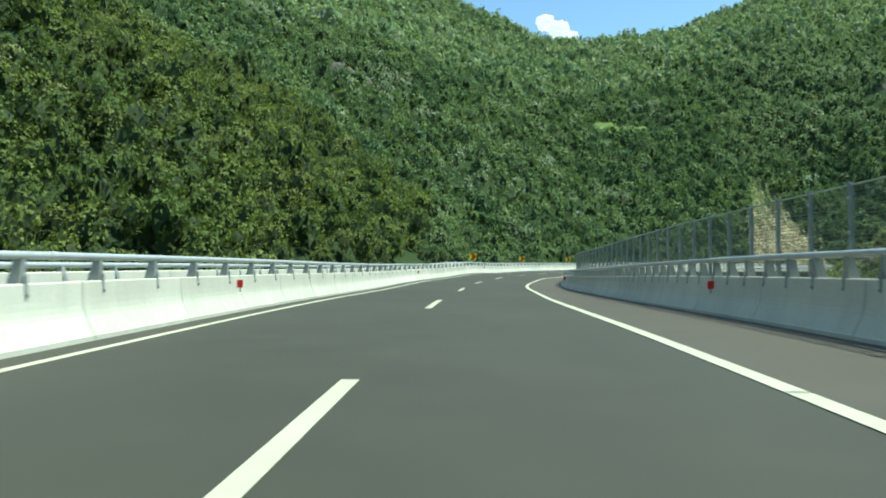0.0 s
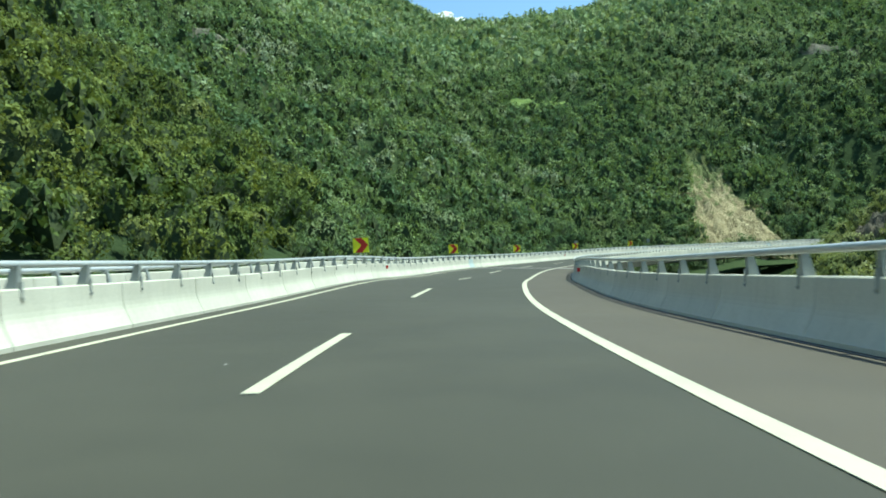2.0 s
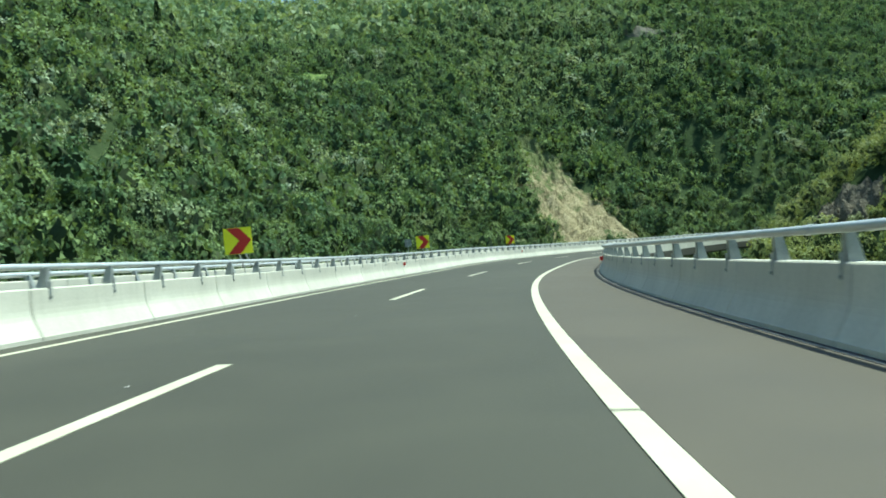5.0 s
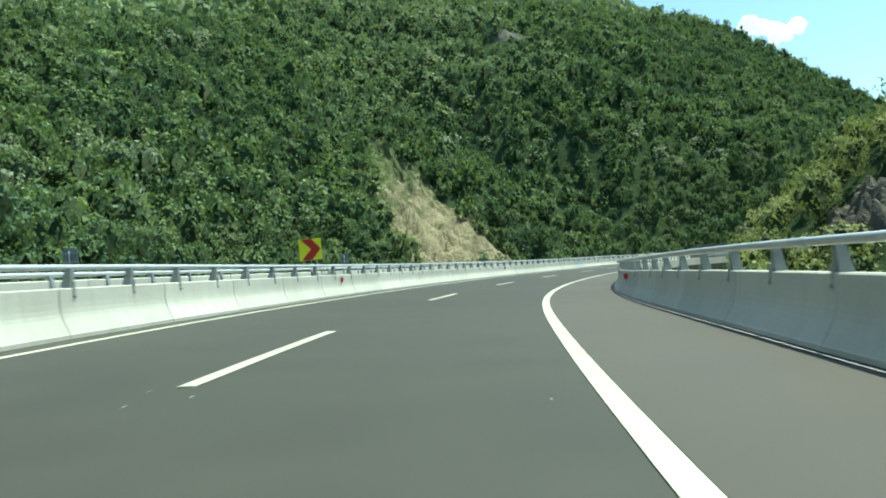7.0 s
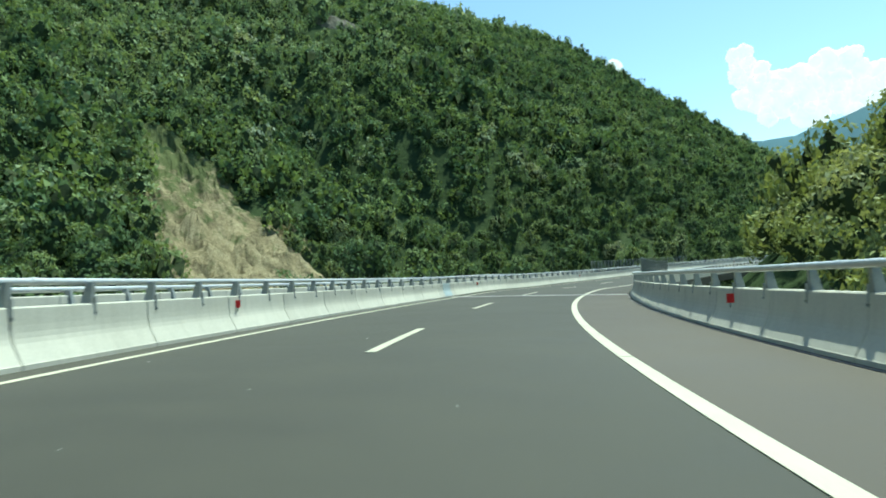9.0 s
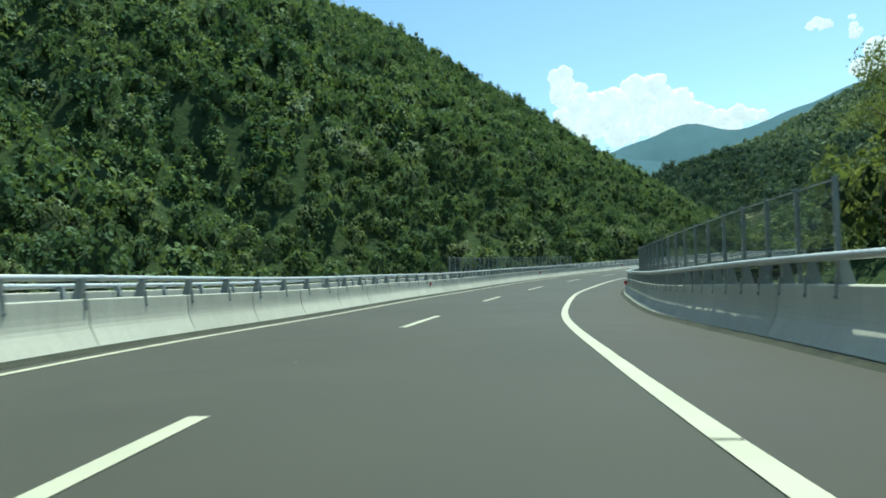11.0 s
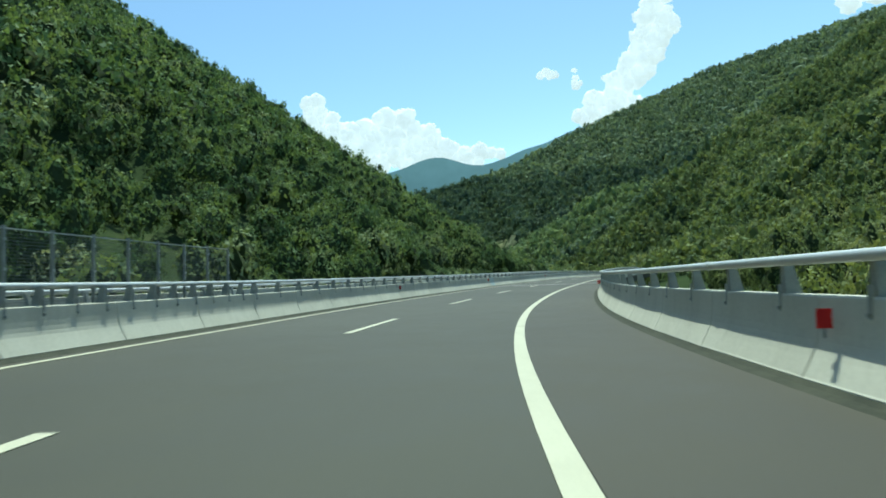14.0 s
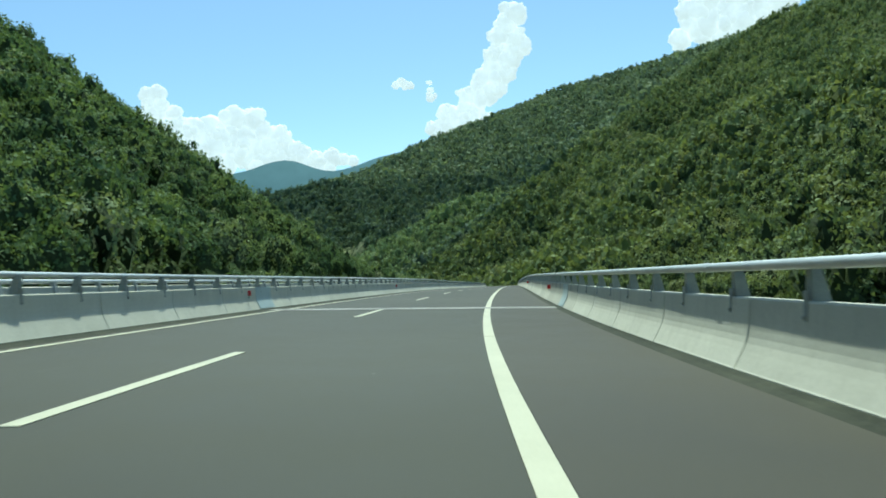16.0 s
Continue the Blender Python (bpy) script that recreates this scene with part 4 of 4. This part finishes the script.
PROFILE = [(0, 0), (0, 0.07), (-0.012, 0.085), (-0.105, 0.27), (-0.142, 0.35), (-0.164, 0.42), (-0.178, 0.50), (-0.187, 0.60), (-0.198, 0.83), (-0.214, 0.85), (-0.415, 0.85), (-0.435, 0.83), (-0.50, 0.0)]


def segment_mesh():
    bm = bmesh.new()
    rings = []
    for y, k in ((-SEG / 2 + 0.008, 0.012), (-SEG / 2 + 0.026, 0.0), (SEG / 2 - 0.026, 0.0), (SEG / 2 - 0.008, 0.012)):
        rings.append([bm.verts.new((x - k * (1 if x > -0.3 else -1), y, max(z - (k if z > 0.8 else 0), -0.02))) for x, z in PROFILE])
    n = len(PROFILE)
    for a, b in zip(rings, rings[1:]):
        for i in range(n):
            bm.faces.new((a[i], b[i], b[(i + 1) % n], a[(i + 1) % n]))
    bm.faces.new(rings[0])
    bm.faces.new(rings[-1][::-1])
    return mesh_bm("barrier_segment", bm, CONCRETE)


SEGMENT = segment_mesh()


def barrier(u, flip, label, z=0.0):
    ob = empty("concrete_barrier", label, "barrier", kind="structure")
    for s in np.arange(192.9 - 64 * SEG + SEG / 2, S_MAX, SEG):
        run = float(np.linalg.norm(at_road(s + SEG / 2, u) - at_road(s - SEG / 2, u)))
        part("barrier_segment", SEGMENT, ob, road_pose(s, u, z, flip) @ Matrix.Scale(run / SEG, 4, (0, 1, 0)))
    return ob


barrier(LEFT_TOE, False, "white-grey concrete safety barrier in jointed segments")
barrier(RIGHT_TOE, True, "grey concrete safety barrier in jointed segments")
barrier(-6.62, True, "concrete median barrier of the opposite carriageway", 0.12)
barrier(-17.45, False, "concrete outer barrier of the opposite carriageway", -1.33)


def bracket_mesh():
    """A rail bracket on the wall: a tapering channel with a strap bolted down the face."""
    bm = bmesh.new()
    for z0, z1, w0, w1, x0, x1 in ((0.84, 1.19, 0.068, 0.045, -0.41, -0.22),):
        a = [bm.verts.new(p) for p in ((x0, -w0, z0), (x1 - 0.015, -w0, z0), (x1 - 0.015, w0, z0), (x0, w0, z0))]
        b = [bm.verts.new(p) for p in ((x0 + 0.09, -w1, z1), (x1, -w1, z1), (x1, w1, z1), (x0 + 0.09, w1, z1))]
        bm.faces.new(a[::-1]), bm.faces.new(b)
        for i in range(4):
            bm.faces.new((a[i], a[(i + 1) % 4], b[(i + 1) % 4], b[i]))
    box(bm, -0.205, -0.185, -0.03, 0.03, 0.66, 0.95)
    box(bm, -0.19, -0.16, -0.018, 0.018, 0.68, 0.715)
    return mesh_bm("bracket", bm, STEEL_DULL)


def tube(u, z, rx, rz, k=12):
    return [(u + rx * math.cos(2 * math.pi * i / k), z + rz * math.sin(2 * math.pi * i / k)) for i in range(k)]


def sleeve_mesh():
    bm = bmesh.new()
    a, b = [], []
    for i in range(12):
        t = 2 * math.pi * i / 12
        a.append(bm.verts.new((0.062 * math.cos(t), -0.09, 0.062 * math.sin(t))))
        b.append(bm.verts.new((0.062 * math.cos(t), 0.09, 0.062 * math.sin(t))))
    for i in range(12):
        bm.faces.new((a[i], a[(i + 1) % 12], b[(i + 1) % 12], b[i]))
    bm.faces.new(a), bm.faces.new(b[::-1])
    return mesh_bm("rail_sleeve", bm, STEEL)


BRACKET, SLEEVE = bracket_mesh(), sleeve_mesh()


def guard_rail(toe, flip, label, last, z=0.0, close=()):
    sign = 1 if flip else -1
    u = toe + sign * 0.262
    ob = empty("guard_rail", label, "guard rail", kind="structure")
    part("rail", sweep("rail", tube(u, 1.205 + z, 0.055, 0.055), S_MIN, S_MAX, STEEL, 2.0, True), ob, label="galvanised steel tube rail")
    s = S_MIN + 0.9
    k = 0
    while s < last:
        part("bracket", BRACKET, ob, road_pose(s, toe, z, flip))
        if k % 3 == 0:
            part("rail_sleeve", SLEEVE, ob, road_pose(s + 0.7, u, 1.205 + z))
        if any(a < s < b for a, b in close):
            part("bracket", BRACKET, ob, road_pose(s + 0.95, toe, z, flip))
        s += 1.9
        k += 1
    bm = bmesh.new()
    while s < S_MAX - 1:
        m = road_pose(s, toe, z, flip)
        for v in box(bm, -0.38, -0.2, -0.08, 0.08, 0.84, 1.17):
            v.co = m @ v.co
        s += 1.9
    tagged(part("far_brackets", mesh_bm("far_brackets", bm, STEEL_DULL), ob), kind="stuff")
    return ob


guard_rail(LEFT_TOE, False, "galvanised tube rail on brackets along the median barrier", 500, close=[(294, 333)])
guard_rail(RIGHT_TOE, True, "galvanised tube rail on brackets along the outer barrier", 500, close=[(-32, 46), (257, 281)])
guard_rail(-6.52, True, "galvanised tube rail of the opposite carriageway", 420, -0.12)
guard_rail(-17.45, False, "galvanised tube rail along the far outer barrier", 420, -1.33)

# steel cover plates over the barrier's expansion gaps
def cover_plate(s, toe, flip):
    bm = bmesh.new()
    outline = [(x + 0.012, z + 0.02) for x, z in PROFILE[1:9]] + [(x + 0.004, z + 0.02) for x, z in PROFILE[1:9]][::-1]
    prism(bm, outline, -0.85, 0.85)
    tagged(new("cover_plate", mesh_bm("cover_plate", bm, COVER)), "pale blue steel plate covering a barrier joint", "cover plate", "joint cover plates").matrix_basis = road_pose(s, toe, 0.0, flip)


for sj in JOINTS:
    cover_plate(sj, LEFT_TOE, False)
    cover_plate(sj - 0.4, RIGHT_TOE, True)


# ---- reflectors ----
def reflector():
    ob = empty("reflector", "red rectangular reflector on the concrete barrier", "reflector", group="barrier reflectors")
    bm = bmesh.new()
    box(bm, -0.07, 0.07, -0.006, 0.006, 0.0, 0.18)
    bmesh.ops.bevel(bm, geom=bm.edges[:], offset=0.004, segments=1)
    part("reflector_face", mesh_bm("reflector_face", bm, RED), ob)
    bm = bmesh.new()
    box(bm, -0.015, 0.015, 0.006, 0.012, -0.09, 0.16)
    part("stem", mesh_bm("stem", bm, STEEL_DULL), ob)
    return ob


first = None
for u, stations in ((-4.39, (16.9, 53.4, 87.5, 154.5, 188.0, 221.4, 254.8, 288.6, 320.0, 351.4, 378.0, 412.0)),
                    (6.42, (16.3, 52.5, 83.0, 113.7, 149.0, 185.7, 219.5, 287.3, 319.1, 352.2, 386.0, 420.0))):
    for s in stations:
        m = road_pose(s, u, 0.56)
        if first is None:
            first = reflector()
            first.matrix_basis = m
        else:
            copy_thing(first, m)


# ---- chevron signs ----
def chevron_sign():
    ob = empty("chevron_sign", "yellow square curve sign with a red chevron on a steel post", "road sign", group="chevron signs")
    bm = bmesh.new()
    box(bm, -0.44, 0.44, 0.0, 0.02, -0.42, 0.42)
    bmesh.ops.bevel(bm, geom=bm.edges[:], offset=0.006, segments=1)
    part("plate", mesh_bm("plate", bm, YELLOW), ob)
    bm = bmesh.new()
    prism(bm, [(-0.34, 0.41), (0.06, 0.41), (0.42, 0.0), (0.06, -0.41), (-0.34, -0.41), (0.04, 0.0)], -0.006, -0.001)
    part("chevron", mesh_bm("chevron", bm, RED_FILM), ob)
    for x in (-0.04, 0.12):
        p, q = Vector((x, 0.03, -0.22)), Vector((x * 2, 1.02, -1.05))
        bm = bmesh.new()
        bmesh.ops.create_cone(bm, cap_ends=True, segments=10, radius1=0.018, radius2=0.018, depth=(q - p).length, matrix=Matrix.Translation((p + q) / 2) @ (q - p).to_track_quat("Z", "Y").to_matrix().to_4x4())
        part("brace", mesh_bm("brace", bm, STEEL, True), ob)
    bm = bmesh.new()
    box(bm, -0.86, 0.80, 0.98, 1.06, -1.1, -1.04)
    bmesh.ops.bevel(bm, geom=bm.edges[:], offset=0.006, segments=1)
    part("cross_beam", mesh_bm("cross_beam", bm, STEEL), ob)
    for z in (0.18, -0.22):
        bm = bmesh.new()
        box(bm, -0.36, 0.36, 0.021, 0.034, z, z + 0.04)
        part("clamp", mesh_bm("clamp", bm, STEEL_DULL), ob)
    return ob


first = None
for s in (86.0, 113.0, 137.2, 162.4, 187.8):
    m = road_pose(s - 0.2, -5.42, 1.87, upright=True) @ pose(0, 0, 0, 0, 0, 10)
    if first is None:
        first = chevron_sign()
        first.matrix_basis = m
    else:
        copy_thing(first, m)


# ---- backs of the signs on the far outer barrier ----
def sign_from_behind():
    ob = empty("road_sign", "grey aluminium back of a square road sign", "road sign", group="signs of the opposite carriageway")
    bm = bmesh.new()
    box(bm, -0.40, 0.40, 0.0, 0.02, -0.40, 0.40)
    bmesh.ops.bevel(bm, geom=bm.edges[:], offset=0.006, segments=1)
    part("plate", mesh_bm("plate", bm, STEEL_DULL), ob)
    for z in (-0.22, 0.18):
        bm = bmesh.new()
        box(bm, -0.34, 0.34, -0.02, -0.001, z, z + 0.04)
        part("clamp", mesh_bm("clamp", bm, STEEL), ob)
    bm = bmesh.new()
    bmesh.ops.create_cone(bm, cap_ends=True, segments=10, radius1=0.03, radius2=0.03, depth=3.4, matrix=Matrix.Translation((0, -0.05, -1.4)))
    part("post", mesh_bm("post", bm, STEEL_DULL, True), ob)
    return ob


first = None
for s, z in ((190.0, 1.78), (218.4, 1.64)):
    m = road_pose(s, -17.98, z, upright=True)
    if first is None:
        first = sign_from_behind()
        first.matrix_basis = m
    else:
        copy_thing(first, m)


# ---- mesh fences ----
PANEL = 1.27


def fence_meshes():
    bm = bmesh.new()
    for k in range(29):
        z = -0.40 + k * 0.06
        box(bm, -0.003, 0.003, -PANEL / 2, PANEL / 2, z, z + 0.007)
    for k in range(15):
        y = -PANEL / 2 + (k + 0.5) * PANEL / 15
        box(bm, 0.004, 0.009, y - 0.003, y + 0.003, -0.42, 1.36)
    wire = mesh_bm("wire_panel", bm, STEEL_WIRE)
    # a channel, with a bolted clip at each panel's foot, middle and head
    bm = bmesh.new()
    prism(bm, [(-0.03, -0.03), (0.03, -0.03), (0.03, -0.024), (-0.024, -0.024), (-0.024, 0.024), (0.03, 0.024), (0.03, 0.03), (-0.03, 0.03)], -0.45, 1.42)
    for v in bm.verts:
        v.co = (v.co.x, v.co.z, v.co.y)
    post = mesh_bm("fence_post", bm, STEEL_DULL)
    bm = bmesh.new()
    box(bm, -0.044, -0.031, -0.026, 0.026, 0.0, 0.05)
    clip = mesh_bm("clip", bm, STEEL)
    bm = bmesh.new()
    box(bm, -0.012, 0.012, -PANEL / 2, PANEL / 2, 1.36, 1.385)
    top = mesh_bm("top_bar", bm, STEEL)
    return wire, post, top, clip


WIRE, FENCE_POST, TOP_BAR, CLIP = fence_meshes()


def fence(s0, s1, u, z, label, flip=False):
    ob = empty("mesh_fence", label, "fence")
    n = int((s1 - s0) / PANEL)
    for i in range(n + 1):
        s = s0 + i * PANEL
        post = part("fence_post", FENCE_POST, ob, road_pose(s, u, z, flip))
        for h in (0.12, 0.64, 1.16):
            part("clip", CLIP, post, pose(0, 0, h))
        if i < n:
            m = road_pose(s + PANEL / 2, u, z, flip)
            tagged(part("wire_panel", WIRE, ob, m), kind="stuff")
            part("top_bar", TOP_BAR, ob, m)
    return ob


fence(S_MIN + 1, 46.0, 6.72, 0.86, "galvanised wire mesh fence on the concrete barrier")
fence(258.0, 280.5, 6.72, 0.82, "grey wire mesh fence on the outer barrier")
fence(294.6, 333.3, -4.85, 0.83, "grey wire mesh fence standing behind the median barrier", True)
